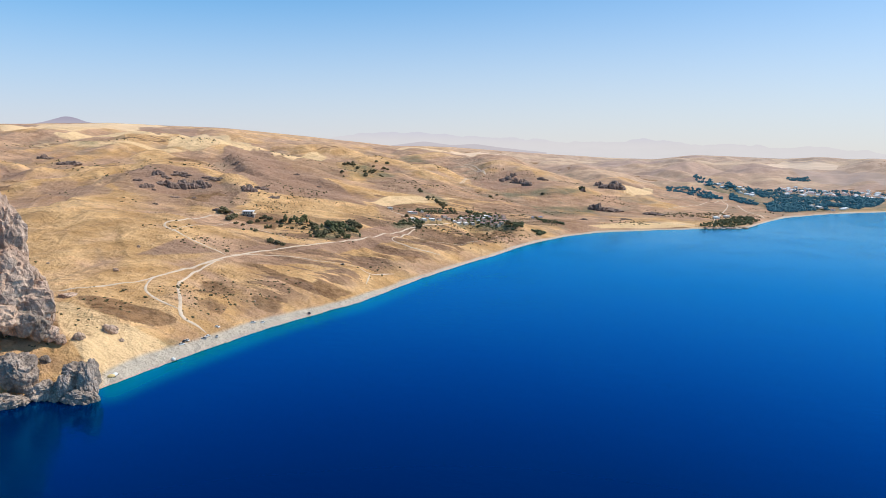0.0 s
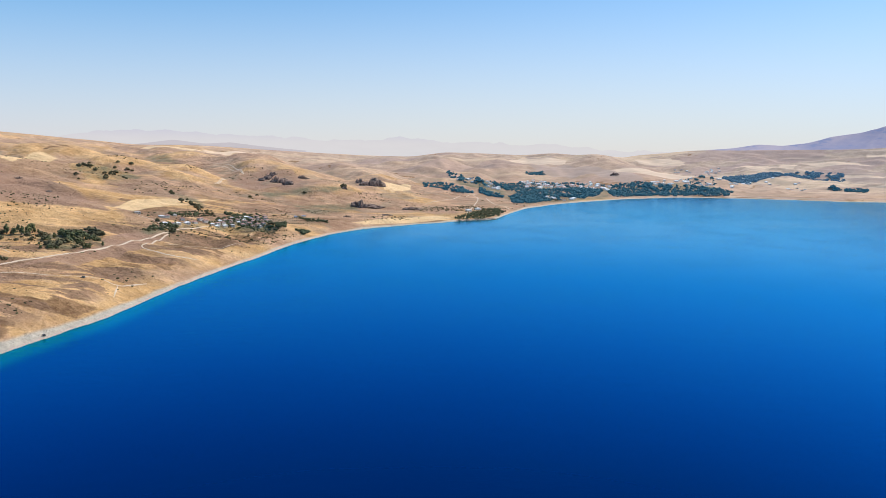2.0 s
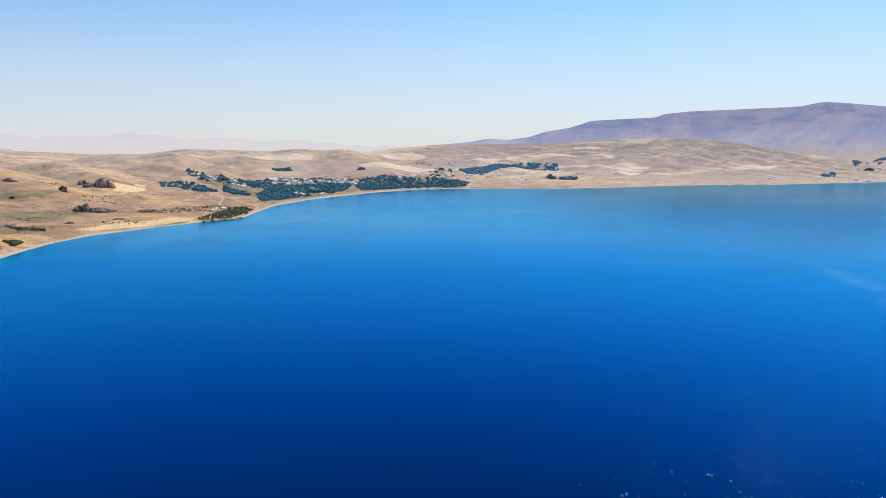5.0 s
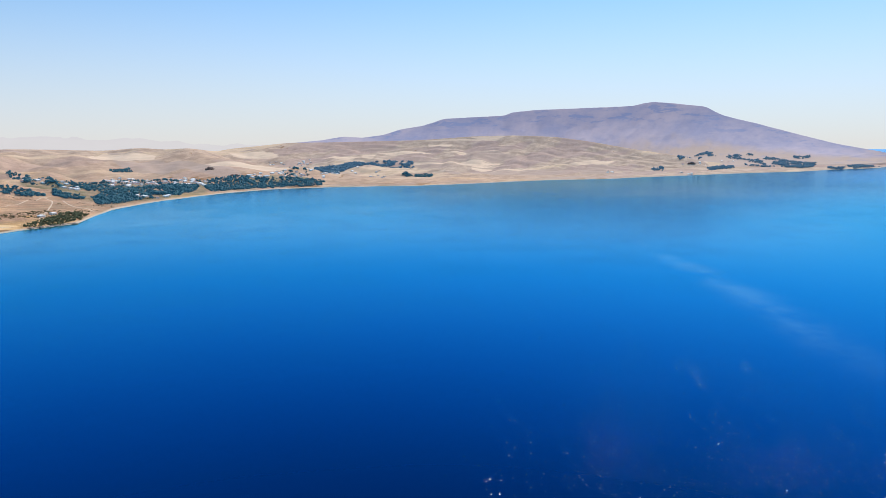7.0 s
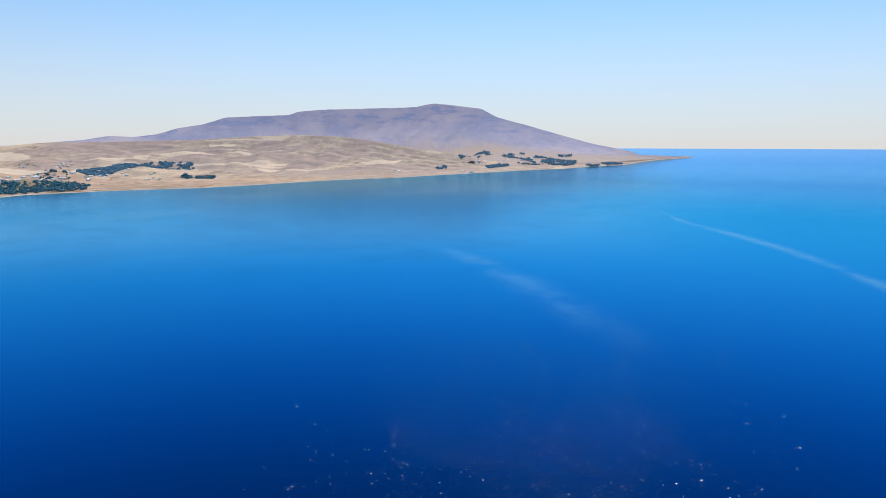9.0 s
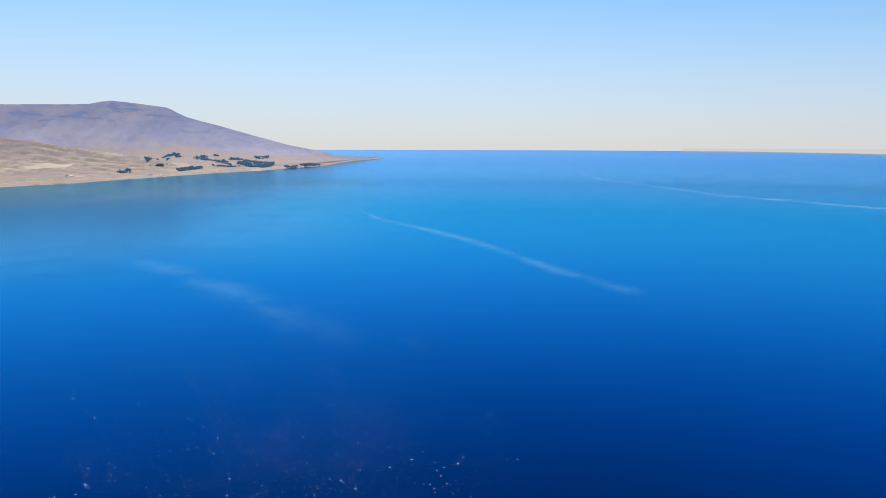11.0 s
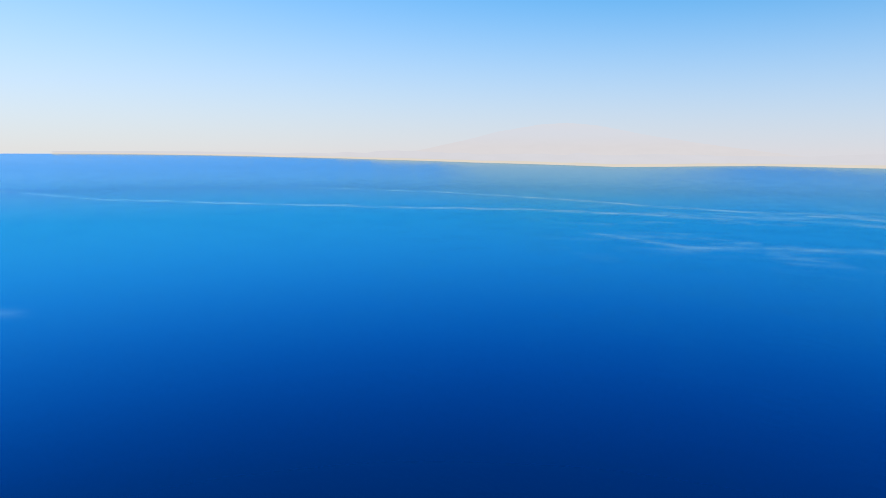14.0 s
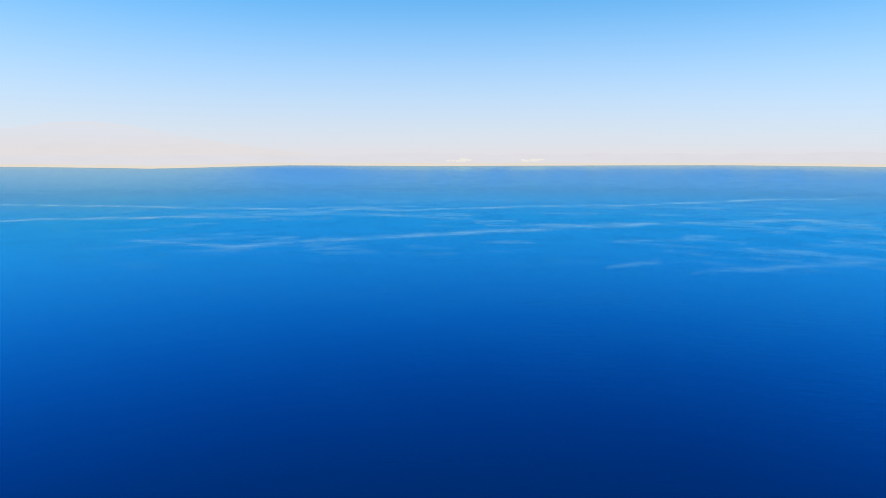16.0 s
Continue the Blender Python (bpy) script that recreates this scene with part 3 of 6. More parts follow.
# Ploughed soil, and dark slopes whose shade is put into the colour.
field("plough_shade", (29.37, 712), (27.92, 741), (27.08, 759), (25.84, 749), (25.23, 724), (26.29, 713), (28.77, 708))
field("plough_shade", (22.99, 736), (21.53, 764), (19.29, 791), (19.52, 768), (22.42, 736))
field("plough_shade", (15.87, 797), (13.3, 839), (10.0, 902), (9.52, 895), (12.36, 825), (14.71, 772))
field("plough_shade", (12.64, 909), (11.19, 961), (8.68, 1001), (7.87, 1008), (9.53, 952), (12.13, 876))
# Valley side behind the spur, its shade drawn as a brown patch.
field("plough_shade", (23.27, 1740), (20.91, 1943), (17.84, 1542), (13.29, 1306), (11.89, 1073), (16.06, 1083), (20.1, 1087), (21.4, 1166), (23.53, 1507))
field("plough_shade", (38.34, 1494), (36.86, 1314), (37.06, 1288), (38.43, 1281))
field("plough_shade", (30.45, 1247), (25.22, 1224), (23.14, 1123), (27.35, 1081), (29.73, 1099))
field("plough_shade", (3.45, 1866), (0.2, 1972), (-1.69, 1848), (-2.64, 1675), (0.15, 1703), (2.97, 1663))
field("plough_shade", (-7.22, 1724), (-10.76, 1815), (-9.46, 1772), (-7.68, 1705))
field("plough_shade", (34.73, 3030), (36.82, 3099), (36.14, 2789))
field("plough_shade", (29.33, 3077), (25.52, 3182), (25.12, 2968), (28.76, 1993))
field("plough_shade", (-20.59, 3888), (-23.37, 3584), (-24.3, 3524), (-21.05, 3702))
field("plough_shade", (-37.41, 2456), (-45.39, 2506), (-42.8, 2438), (-37.87, 2406))
field("plough_shade", (-41.82, 4017), (-46.13, 3921), (-51.8, 4007), (-46.14, 3856))
field("plough_shade", (-54.21, 2881), (-57.83, 3073), (-59.89, 3044), (-56.06, 2877))
field("plough_shade", (-21.15, 3126), (-24.07, 3283), (-26.88, 3011), (-24.88, 2742), (-22.33, 2926))
field("plough_shade", (-57.78, 3507), (-60.08, 3680), (-60.14, 3232), (-58.16, 3144))
field("plough_shade", (2.38, 1886), (-1.72, 1964), (-2.83, 1785), (0.24, 1719))
field("plough_shade", (-25.01, 3213), (-26.65, 3077), (-28.06, 2983), (-30.42, 2626), (-30.99, 2503), (-29.01, 2570), (-27.13, 2671), (-25.71, 2951))
field("plough_shade", (-58.74, 3567), (-59.67, 3912), (-60.84, 3720), (-60.38, 3605))
field("plough_shade", (-65.67, 4327), (-66.78, 5186), (-67.92, 4594))
field("plough_shade", (-39.11, 5027), (-41.77, 5063), (-46.07, 4832), (-42.66, 4757))
field("plough_shade", (-43.22, 4199), (-47.77, 4184), (-54.28, 4075), (-48.69, 3907))
field("green", (14.21, 1753), (11.9, 1843), (9.57, 1669), (11.43, 1594), (13.29, 1608))
field("green", (33.17, 1972), (31.87, 1950), (32.26, 1772), (33.18, 1793))
field("green", (-1.77, 1447), (-4.54, 1564), (-6.83, 1570), (-7.3, 1485), (-4.58, 1379), (-2.72, 1392))
field("green", (1.55, 1629), (-6.76, 1728), (-4.5, 1649), (0.6, 1600))
field("green", (7.91, 1516), (5.78, 1411), (4.82, 1311), (6.25, 1364))
field("green", (9.58, 2614), (7.71, 2375), (6.76, 2228), (8.64, 2252))
field("green", (28.64, 514), (27.39, 519), (26.34, 512), (27.84, 504))
field("green", (16.77, 897), (14.23, 954), (12.36, 919), (12.36, 877), (15.86, 835))
field("green", (10.01, 988), (6.7, 1067), (4.79, 1092), (6.69, 1018), (9.53, 977))
field("green", (4.8, 1141), (0.55, 1311), (-0.18, 1154), (0.98, 1082), (4.31, 1068))
field("green", (-15.08, 2468), (-20.57, 2524), (-28.08, 2497), (-27.62, 2109), (-21.03, 1811), (-18.71, 2000))
field("green", (-27.61, 2479), (-35.55, 2652), (-36.94, 2527), (-29.03, 2204))
field("scrub_shade", (34.55, 585), (31.7, 583), (29.35, 563), (26.49, 543), (28.18, 533), (30.61, 526), (33.28, 552))
field("scrub_shade", (22.88, 699), (21.56, 715), (17.97, 662), (12.36, 666), (14.26, 637), (17.99, 634))
field("scrub_shade", (21.62, 610), (18.0, 619), (16.15, 612), (18.94, 587), (21.2, 588))
field("scrub_shade", (11.42, 862), (8.57, 858), (6.64, 830), (8.55, 795), (10.47, 840))
field("scrub_shade", (9.53, 921), (5.71, 945), (3.31, 929), (5.22, 875), (7.62, 868))
field("scrub_shade", (25.96, 605), (22.53, 588), (23.45, 564), (25.59, 565))
field("scrub_shade", (3.83, 1070), (1.45, 1079), (0.97, 1053), (3.34, 990))
# Dark band of the low bank along the shore.
field("scrub_shade", (-6.91, 1266), (-10.48, 1309), (-13.5, 1357), (-10.49, 1305))
field("scrub_shade", (11.43, 1305), (8.61, 1343), (5.74, 1046), (7.64, 1028), (10.02, 1082))
field("scrub_shade", (17.41, 1372), (14.22, 1069), (15.6, 1089), (16.96, 1303))
field("scrub_shade", (23.64, 935), (19.69, 963), (16.08, 915), (17.01, 863), (20.17, 865), (22.36, 890))
field("scrub_shade", (28.16, 1051), (24.01, 1100), (21.87, 1036), (24.88, 1024))
field("scrub_shade", (-32.55, 2363), (-37.41, 2456), (-42.79, 2518), (-46.02, 2524), (-46.03, 2485), (-42.8, 2432), (-37.42, 2380), (-32.79, 2313))
field("brown", (38.33, 1498), (37.36, 1441), (36.64, 1297), (37.75, 1278), (38.43, 1281))
field("brown", (32.02, 1197), (30.65, 1247), (28.88, 1207), (26.05, 1221), (24.4, 1190), (22.28, 1106), (21.23, 1015), (22.54, 988), (24.48, 968), (27.38, 996), (29.37, 1034), (31.29, 1083))
# The same valley side: soil tone and shade both put into the colour.
field("brown", (23.92, 1675), (21.99, 1740), (20.05, 1722), (18.29, 1549), (16.04, 1400), (13.76, 1224), (14.22, 1078), (16.74, 1104), (19.65, 1126), (21.83, 1187), (23.53, 1542))
field("brown", (19.61, 1703), (16.03, 1934), (13.29, 1627), (14.67, 1434), (17.4, 1429))
field("brown", (12.36, 1253), (9.55, 1226), (7.88, 1031), (8.82, 990), (10.95, 1017))
field("brown", (3.45, 1927), (1.13, 1967), (-1.2, 1932), (-4.01, 1726), (-1.26, 1673), (2.02, 1693))
field("brown", (12.36, 1608), (8.63, 1657), (6.26, 1478), (8.61, 1371), (11.43, 1466))
field("brown", (-20.8, 3070), (-24.79, 3221), (-26.89, 2983), (-26.94, 2639), (-24.15, 2958), (-21.22, 2940))
field("brown", (36.39, 1216), (33.14, 1211), (31.3, 1060), (33.95, 1012), (35.74, 1148))
field("brown", (34.88, 1581), (33.62, 1553), (33.46, 1332), (34.56, 1330), (35.43, 1543))
field("brown", (-13.86, 1558), (-14.9, 1614), (-15.14, 1492), (-14.1, 1454))
field("plough_shade", (12.83, 872), (9.53, 967), (7.87, 977), (12.36, 828), (18.62, 756), (16.1, 803))
field("plough_shade", (12.36, 925), (8.82, 1002), (8.82, 985), (11.89, 906))
field("plough_shade", (27.5, 752), (26.24, 767), (23.94, 723), (26.29, 713), (29.97, 708))
field("pale", (-7.35, 1297), (-12.63, 1384), (-14.76, 1400), (-11.36, 1327), (-7.36, 1275))
field("pale", (-8.96, 1870), (-11.59, 2093), (-11.19, 1893), (-9.22, 1811))
field("pale", (13.06, 1123), (9.55, 1319), (6.01, 1333), (9.55, 1239), (11.9, 1134))
field("pale", (36.55, 2051), (33.36, 1808), (29.8, 1687), (33.38, 1776))
field("pale", (38.16, 2681), (27.15, 3295), (34.03, 2332), (38.19, 2617))
field("pale", (22.2, 1763), (16.02, 2000), (15.12, 1948), (21.79, 1596))
# Shadow under the shore bank and trees, painted as a dark strip.
field("scrub_shade", (-7.35, 1286), (-11.35, 1336), (-15.18, 1390), (-15.19, 1377), (-7.37, 1268))
field("scrub_shade", (2.4, 1089), (0.52, 1153), (-0.67, 1120), (0.01, 1045), (1.91, 1059))
field("green", (-1.77, 1516), (-6.59, 1590), (-7.3, 1496), (-5.03, 1406), (-2.25, 1399))
field("green", (2.01, 1606), (-6.3, 1738), (-7.22, 1724), (0.12, 1583))
field("pale", (-45.06, 5396), (-46.88, 5415), (-51.49, 5268), (-51.03, 5186))
field("pale", (-45.51, 5174), (-47.56, 5069), (-47.33, 4902), (-45.59, 4961))
field("pale", (-42.99, 3898), (-47.76, 3879), (-48.68, 3824), (-43.21, 3833))
field("pale", (-47.99, 3888), (-48.68, 3824), (-51.0, 3729), (-49.61, 3592))
field("pale", (-48.68, 3842), (-51.47, 3945), (-51.47, 3870), (-49.14, 3720))
field("pale", (-49.14, 3597), (-53.34, 3495), (-54.28, 3279), (-49.14, 3461))
field("pale", (-40.14, 4459), (-41.24, 4600), (-41.0, 4306), (-39.69, 4114))
field("pale", (-29.52, 4712), (-32.24, 4878), (-33.42, 4475), (-31.81, 4390), (-29.88, 4459))
field("pale", (-26.12, 2968), (-32.17, 3118), (-34.99, 2816), (-31.75, 2759))
field("plough_shade", (-44.11, 3842), (-46.84, 3751), (-49.14, 3597), (-45.0, 3592))
field("plough_shade", (-46.83, 3228), (-53.81, 3395), (-60.84, 3432), (-54.28, 3051), (-47.28, 3011))
field("plough_shade", (-28.77, 4740), (-31.86, 5161), (-31.46, 4991))
field("plough_shade", (-48.7, 4622), (-51.48, 4507), (-52.88, 4050), (-50.54, 4070), (-48.69, 4204))
field("brown", (-58.88, 3610), (-59.9, 3888), (-61.07, 3644), (-59.44, 3453))
field("brown", (-64.52, 4583), (-66.34, 4768), (-67.26, 4224), (-65.68, 4075))
field("brown", (-24.76, 3236), (-27.59, 2983), (-29.43, 2664), (-29.97, 2573), (-27.91, 2626), (-25.77, 2972))
field("scrub_shade", (-40.04, 2450), (-46.34, 2494), (-45.88, 2426), (-40.04, 2397))
field("scrub_shade", (-56.16, 2846), (-59.92, 3015), (-60.86, 2986), (-57.11, 2809))

# Dirt roads and tracks: width, then bearings and distances along them.
ROADS = []


def track(width, *line):
    ROADS.append((width, list(line)))


track(6.0, (35.63, 610), (34.58, 607), (33.52, 606), (32.43, 611), (31.52, 613), (30.6, 616), (29.66, 621), (28.63, 631), (27.6, 647), (26.54, 663), (25.48, 678), (24.4, 692), (23.31, 709), (22.28, 729), (21.25, 741), (20.2, 752), (19.19, 766), (18.16, 779), (17.13, 792), (16.1, 808), (14.86, 826), (13.61, 842), (12.36, 867), (10.95, 907), (9.53, 952), (7.87, 1007), (6.21, 1042), (4.79, 1076))
track(5.5, (23.3, 716), (24.47, 739), (25.62, 759), (26.55, 780), (27.46, 810), (27.97, 832), (27.02, 849), (25.35, 898), (23.55, 926))
track(5.0, (23.53, 700), (24.47, 687), (25.41, 679), (26.33, 669), (27.59, 647), (28.84, 629), (29.39, 610), (29.38, 592), (28.11, 562), (26.88, 555))
track(5.5, (23.97, 694), (24.97, 674), (26.01, 654), (27.13, 612), (26.84, 571), (26.97, 553), (26.69, 546), (25.64, 543), (24.89, 533))
track(4.0, (23.17, 722), (22.19, 731), (21.21, 733), (20.21, 736), (19.08, 737), (17.95, 740), (16.11, 733), (14.95, 733), (13.78, 733), (12.36, 721), (11.65, 719), (10.58, 733), (9.5, 749))
track(4.0, (11.65, 719), (11.98, 691))
track(5.0, (7.78, 1000), (9.53, 911), (10.0, 894), (8.09, 857), (6.89, 854), (5.69, 863))
track(5.0, (10.02, 1070), (8.59, 1042), (7.64, 1014))
track(4.0, (23.55, 926), (22.77, 943), (21.9, 962))
track(6.0, (4.42, 2234), (2.53, 2032), (2.05, 1934))
track(5.0, (4.29, 1685), (3.55, 1927))
track(3.0, (27.47, 790), (26.21, 824), (22.36, 895))
track(6.0, (4.15, 1687), (3.45, 1909), (2.75, 1884))
track(5.0, (4.42, 2131), (3.0, 2049), (2.05, 1934))
track(3.0, (7.86, 927), (4.75, 959), (2.37, 971))
track(3.0, (21.05, 867), (19.72, 852), (18.38, 811))
track(8.0, (-16.09, 1498), (-16.64, 1649), (-17.15, 1953), (-16.58, 2003))
track(8.0, (-17.69, 1953), (-18.14, 1780), (-19.27, 1703), (-19.72, 1643))
track(6.0, (-12.56, 1390), (-13.87, 1402), (-15.1, 1412))
track(5.0, (-12.61, 1669), (-14.36, 1811), (-16.13, 1983), (-17.03, 2039))
track(10.0, (-28.18, 2175), (-32.06, 2324), (-37.02, 2421), (-40.92, 2432))

# Woods: number of trees, then the corners.
WOODS, HAMLETS = [], []


def wood(count, *corners):
    WOODS.append((count, list(corners)))


def hamlet(count, *corners):
    HAMLETS.append((count, list(corners)))


wood(60, (10.01, 996), (7.64, 1048), (6.93, 1044), (7.64, 1014), (9.53, 983))
wood(110, (4.8, 1114), (3.38, 1248), (1.02, 1283), (0.06, 1174), (1.46, 1087), (3.36, 1091))
wood(70, (3.0, 1211), (1.01, 1241), (-0.89, 1167), (-0.53, 1127), (1.84, 1089))
wood(60, (-0.19, 1146), (-1.12, 1190), (-1.14, 1134), (-0.44, 1128))
wood(50, (-2.04, 1289), (-4.61, 1250), (-4.61, 1238), (-2.75, 1232))
wood(30, (-1.84, 1141), (-3.02, 1152), (-2.56, 1127))
wood(40, (3.86, 1272), (2.44, 1253), (2.19, 1227), (3.38, 1248))
wood(45, (7.89, 1184), (4.81, 1251), (4.57, 1224), (7.65, 1099))
wood(330, (-14.3, 2789), (-15.08, 2772), (-17.06, 2524), (-18.85, 2494), (-20.21, 2515), (-21.59, 2671), (-24.37, 2611), (-27.18, 2476), (-26.95, 2210), (-25.77, 2054), (-23.43, 1943), (-21.57, 1841), (-19.96, 1791), (-19.51, 2007), (-20.66, 2188), (-19.07, 2296), (-17.05, 2421), (-15.07, 2476))
wood(230, (-26.24, 2518), (-29.06, 2558), (-30.94, 2561), (-33.3, 2530), (-35.87, 2617), (-37.04, 2558), (-36.59, 2397), (-33.31, 2346), (-30.01, 2250), (-28.12, 2162), (-27.65, 2366))
wood(330, (-36.09, 3693), (-37.93, 3499), (-40.22, 3931), (-42.47, 4089), (-44.26, 3874), (-44.05, 3711), (-42.04, 3765), (-38.41, 3198), (-36.57, 2749))
wood(45, (-12.46, 2438), (-14.4, 2139), (-15.71, 2096), (-16.58, 2034), (-15.69, 1988), (-13.95, 2022), (-12.45, 2114))
wood(30, (-17.26, 2134), (-18.83, 2104), (-19.05, 1972), (-17.92, 2000), (-17.03, 2096))
wood(330, (-14.96, 1406), (-16.99, 1532), (-17.9, 1635), (-19.26, 1587), (-18.79, 1494), (-17.42, 1429), (-15.63, 1402))
wood(16, (-20.92, 2979), (-22.3, 2961), (-22.52, 2888), (-20.91, 2895))
wood(20, (-42.27, 3742), (-44.26, 3847), (-44.49, 3715), (-42.95, 3236))
wood(18, (-43.41, 3015), (-46.06, 2958), (-45.63, 2884), (-43.64, 2951))
wood(12, (-33.29, 2749), (-35.85, 2843), (-35.63, 2681), (-33.53, 2558))
wood(110, (-65.42, 4925), (-68.11, 5848), (-68.56, 5533), (-67.23, 5193), (-65.66, 4712))
wood(220, (-68.12, 5383), (-70.76, 5785), (-73.36, 5230), (-75.88, 5094), (-74.23, 4459), (-70.36, 4706), (-70.78, 5124))
wood(20, (-67.71, 4244), (-69.48, 4683), (-69.71, 4342), (-67.94, 3898))
wood(25, (-77.11, 4985), (-78.31, 5422), (-79.11, 5168), (-77.53, 4774))
wood(14, (-75.89, 4832), (-77.04, 4914), (-76.81, 4594), (-75.9, 4534))
wood(12, (-73.56, 5723), (-74.81, 5897), (-74.62, 5587), (-73.78, 5520))
wood(8, (-63.62, 3842), (-64.31, 4070), (-64.54, 3729), (-63.71, 3644))
# Far hamlets: number of houses, then the corners.
hamlet(10, (-15.08, 2726), (-16.84, 2527), (-16.7, 2468), (-15.2, 2468))
hamlet(10, (-17.73, 2479), (-19.3, 2307), (-19.06, 2226), (-17.72, 2277))
hamlet(60, (-20.22, 2661), (-21.6, 2752), (-24.37, 2668), (-27.18, 2540), (-26.95, 2409), (-24.37, 2456), (-20.67, 2386))
hamlet(14, (-26.24, 2564), (-27.89, 2518), (-27.65, 2426), (-26.24, 2421))
hamlet(16, (-30.94, 2589), (-33.29, 2785), (-34.23, 2604), (-31.42, 2512))
hamlet(75, (-33.29, 2655), (-34.22, 3765), (-35.85, 3898), (-37.94, 3375), (-38.19, 2853), (-35.17, 2592), (-33.53, 2534))
hamlet(14, (-34.68, 3921), (-35.84, 4250), (-36.08, 3893), (-35.15, 3805))
hamlet(6, (-32.34, 4012), (-34.21, 4012), (-34.21, 3888), (-32.58, 3865))
hamlet(8, (-37.94, 3404), (-39.54, 3283), (-42.05, 3228), (-38.41, 2908))
hamlet(6, (-40.71, 3062), (-42.97, 2997), (-42.97, 2940), (-40.71, 2749))
hamlet(6, (-22.04, 2142), (-23.43, 2044), (-26.24, 2064), (-23.43, 1943))
hamlet(4, (-59.6, 3252), (-60.66, 3453), (-60.67, 3299), (-59.61, 3201))
hamlet(12, (-65.43, 4633), (-71.21, 5338), (-71.65, 5033), (-65.9, 4291))
hamlet(5, (-65.46, 3649), (-67.04, 3706), (-66.82, 3482), (-65.46, 3404))
hamlet(2, (-16.04, 1531), (-17.23, 1673), (-17.4, 1633), (-16.29, 1503))
# Single trees: bearing, distance, height.
TREES = []
TREES += [
    (23.21, 730, 5.4), (21.28, 853, 6.2), (20.08, 874, 8.5), (19.72, 882, 7.2), (19.26, 918, 5.9), (18.59, 914, 20.9),
    (18.13, 909, 13.5), (17.9, 931, 15.4), (17.68, 909, 18.2), (17.32, 915, 15.2), (17.0, 921, 19.9), (16.64, 860, 5.7),
    (16.63, 915, 10.6), (16.55, 843, 6.9), (16.08, 878, 10.1), (16.0, 844, 8.3), (15.62, 895, 13.3), (15.54, 846, 6.9),
    (15.39, 867, 11.4), (15.16, 908, 14.9), (14.79, 875, 12.9), (14.7, 903, 14.8), (14.42, 931, 12.1), (14.23, 895, 16.2),
    (14.05, 874, 10.1), (13.95, 929, 10.6),
]
TREES += [
    (13.77, 899, 14.8), (13.68, 850, 9.8), (13.44, 850, 11.2), (13.39, 898, 11.9), (13.07, 899, 10.4), (12.74, 898, 7.4),
    (12.5, 873, 10.2), (4.79, 1092, 8.2), (4.22, 1114, 8.4), (3.56, 1114, 7.3), (3.36, 1095, 6.3), (2.99, 1167, 9.6),
    (2.64, 1092, 6.3), (2.56, 1153, 7.6), (2.14, 1173, 8.7), (1.7, 1159, 7.7), (1.28, 1170, 8.7), (0.99, 1153, 7.6),
    (0.57, 1160, 8.6), (0.23, 1145, 7.6), (-0.1, 1143, 9.4),
]
# Single bushes and low trees: bearing, distance, height.
MORE_TREES = []
MORE_TREES += [
    (23.42, 936, 10.5), (22.87, 899, 8.8), (22.57, 919, 6.7), (22.45, 881, 4.3), (21.93, 877, 3.6), (21.89, 833, 2.7),
    (21.35, 894, 5.0), (20.97, 835, 4.1), (20.78, 909, 5.2), (20.77, 912, 3.7), (20.5, 936, 4.5), (20.19, 938, 4.6),
    (20.15, 919, 3.7), (19.88, 931, 4.6), (19.83, 793, 5.8), (19.76, 881, 2.9), (19.7, 930, 3.8), (19.29, 788, 5.8),
    (18.95, 882, 4.3), (18.9, 918, 4.5), (18.84, 784, 4.5), (18.27, 912, 3.0), (18.05, 876, 3.6), (17.32, 905, 4.5),
    (17.14, 886, 4.3), (17.05, 893, 3.0),
]
MORE_TREES += [
    (16.4, 902, 7.5), (16.31, 884, 5.9), (16.18, 862, 4.9), (16.0, 860, 7.0), (15.86, 852, 6.3), (15.49, 862, 7.0),
    (15.16, 939, 6.9), (15.16, 939, 4.6), (15.07, 869, 4.3), (14.93, 873, 7.2), (14.7, 919, 7.6), (14.33, 852, 4.2),
    (14.23, 937, 6.1), (14.05, 886, 8.0), (13.98, 1623, 6.6), (13.93, 1627, 4.0), (13.84, 1596, 3.8), (13.82, 867, 5.7),
    (13.75, 1749, 7.3), (13.72, 918, 3.8), (13.47, 1761, 7.5), (13.44, 862, 3.5), (13.39, 946, 7.0), (13.35, 873, 3.6),
    (13.29, 1759, 4.5), (13.1, 1785, 6.0),
]
MORE_TREES += [
    (13.1, 1757, 7.5), (13.07, 916, 6.0), (13.06, 934, 8.4), (12.97, 926, 6.1), (12.96, 1759, 6.0), (12.88, 902, 6.0),
    (12.69, 1736, 7.2), (12.69, 1734, 5.8), (12.69, 935, 6.9), (12.6, 927, 6.9), (12.5, 926, 5.3), (12.08, 1717, 7.1),
    (12.08, 1617, 4.1), (12.04, 1608, 6.7), (11.99, 1621, 6.9), (11.71, 1711, 5.7), (11.62, 1726, 4.4), (11.48, 1703, 5.7),
    (11.39, 1819, 6.0), (11.34, 1717, 7.2), (11.16, 1850, 6.2), (10.83, 1637, 5.4), (10.64, 1627, 4.0), (10.55, 1817, 7.3),
    (10.27, 1859, 7.7), (10.22, 1811, 5.8),
]
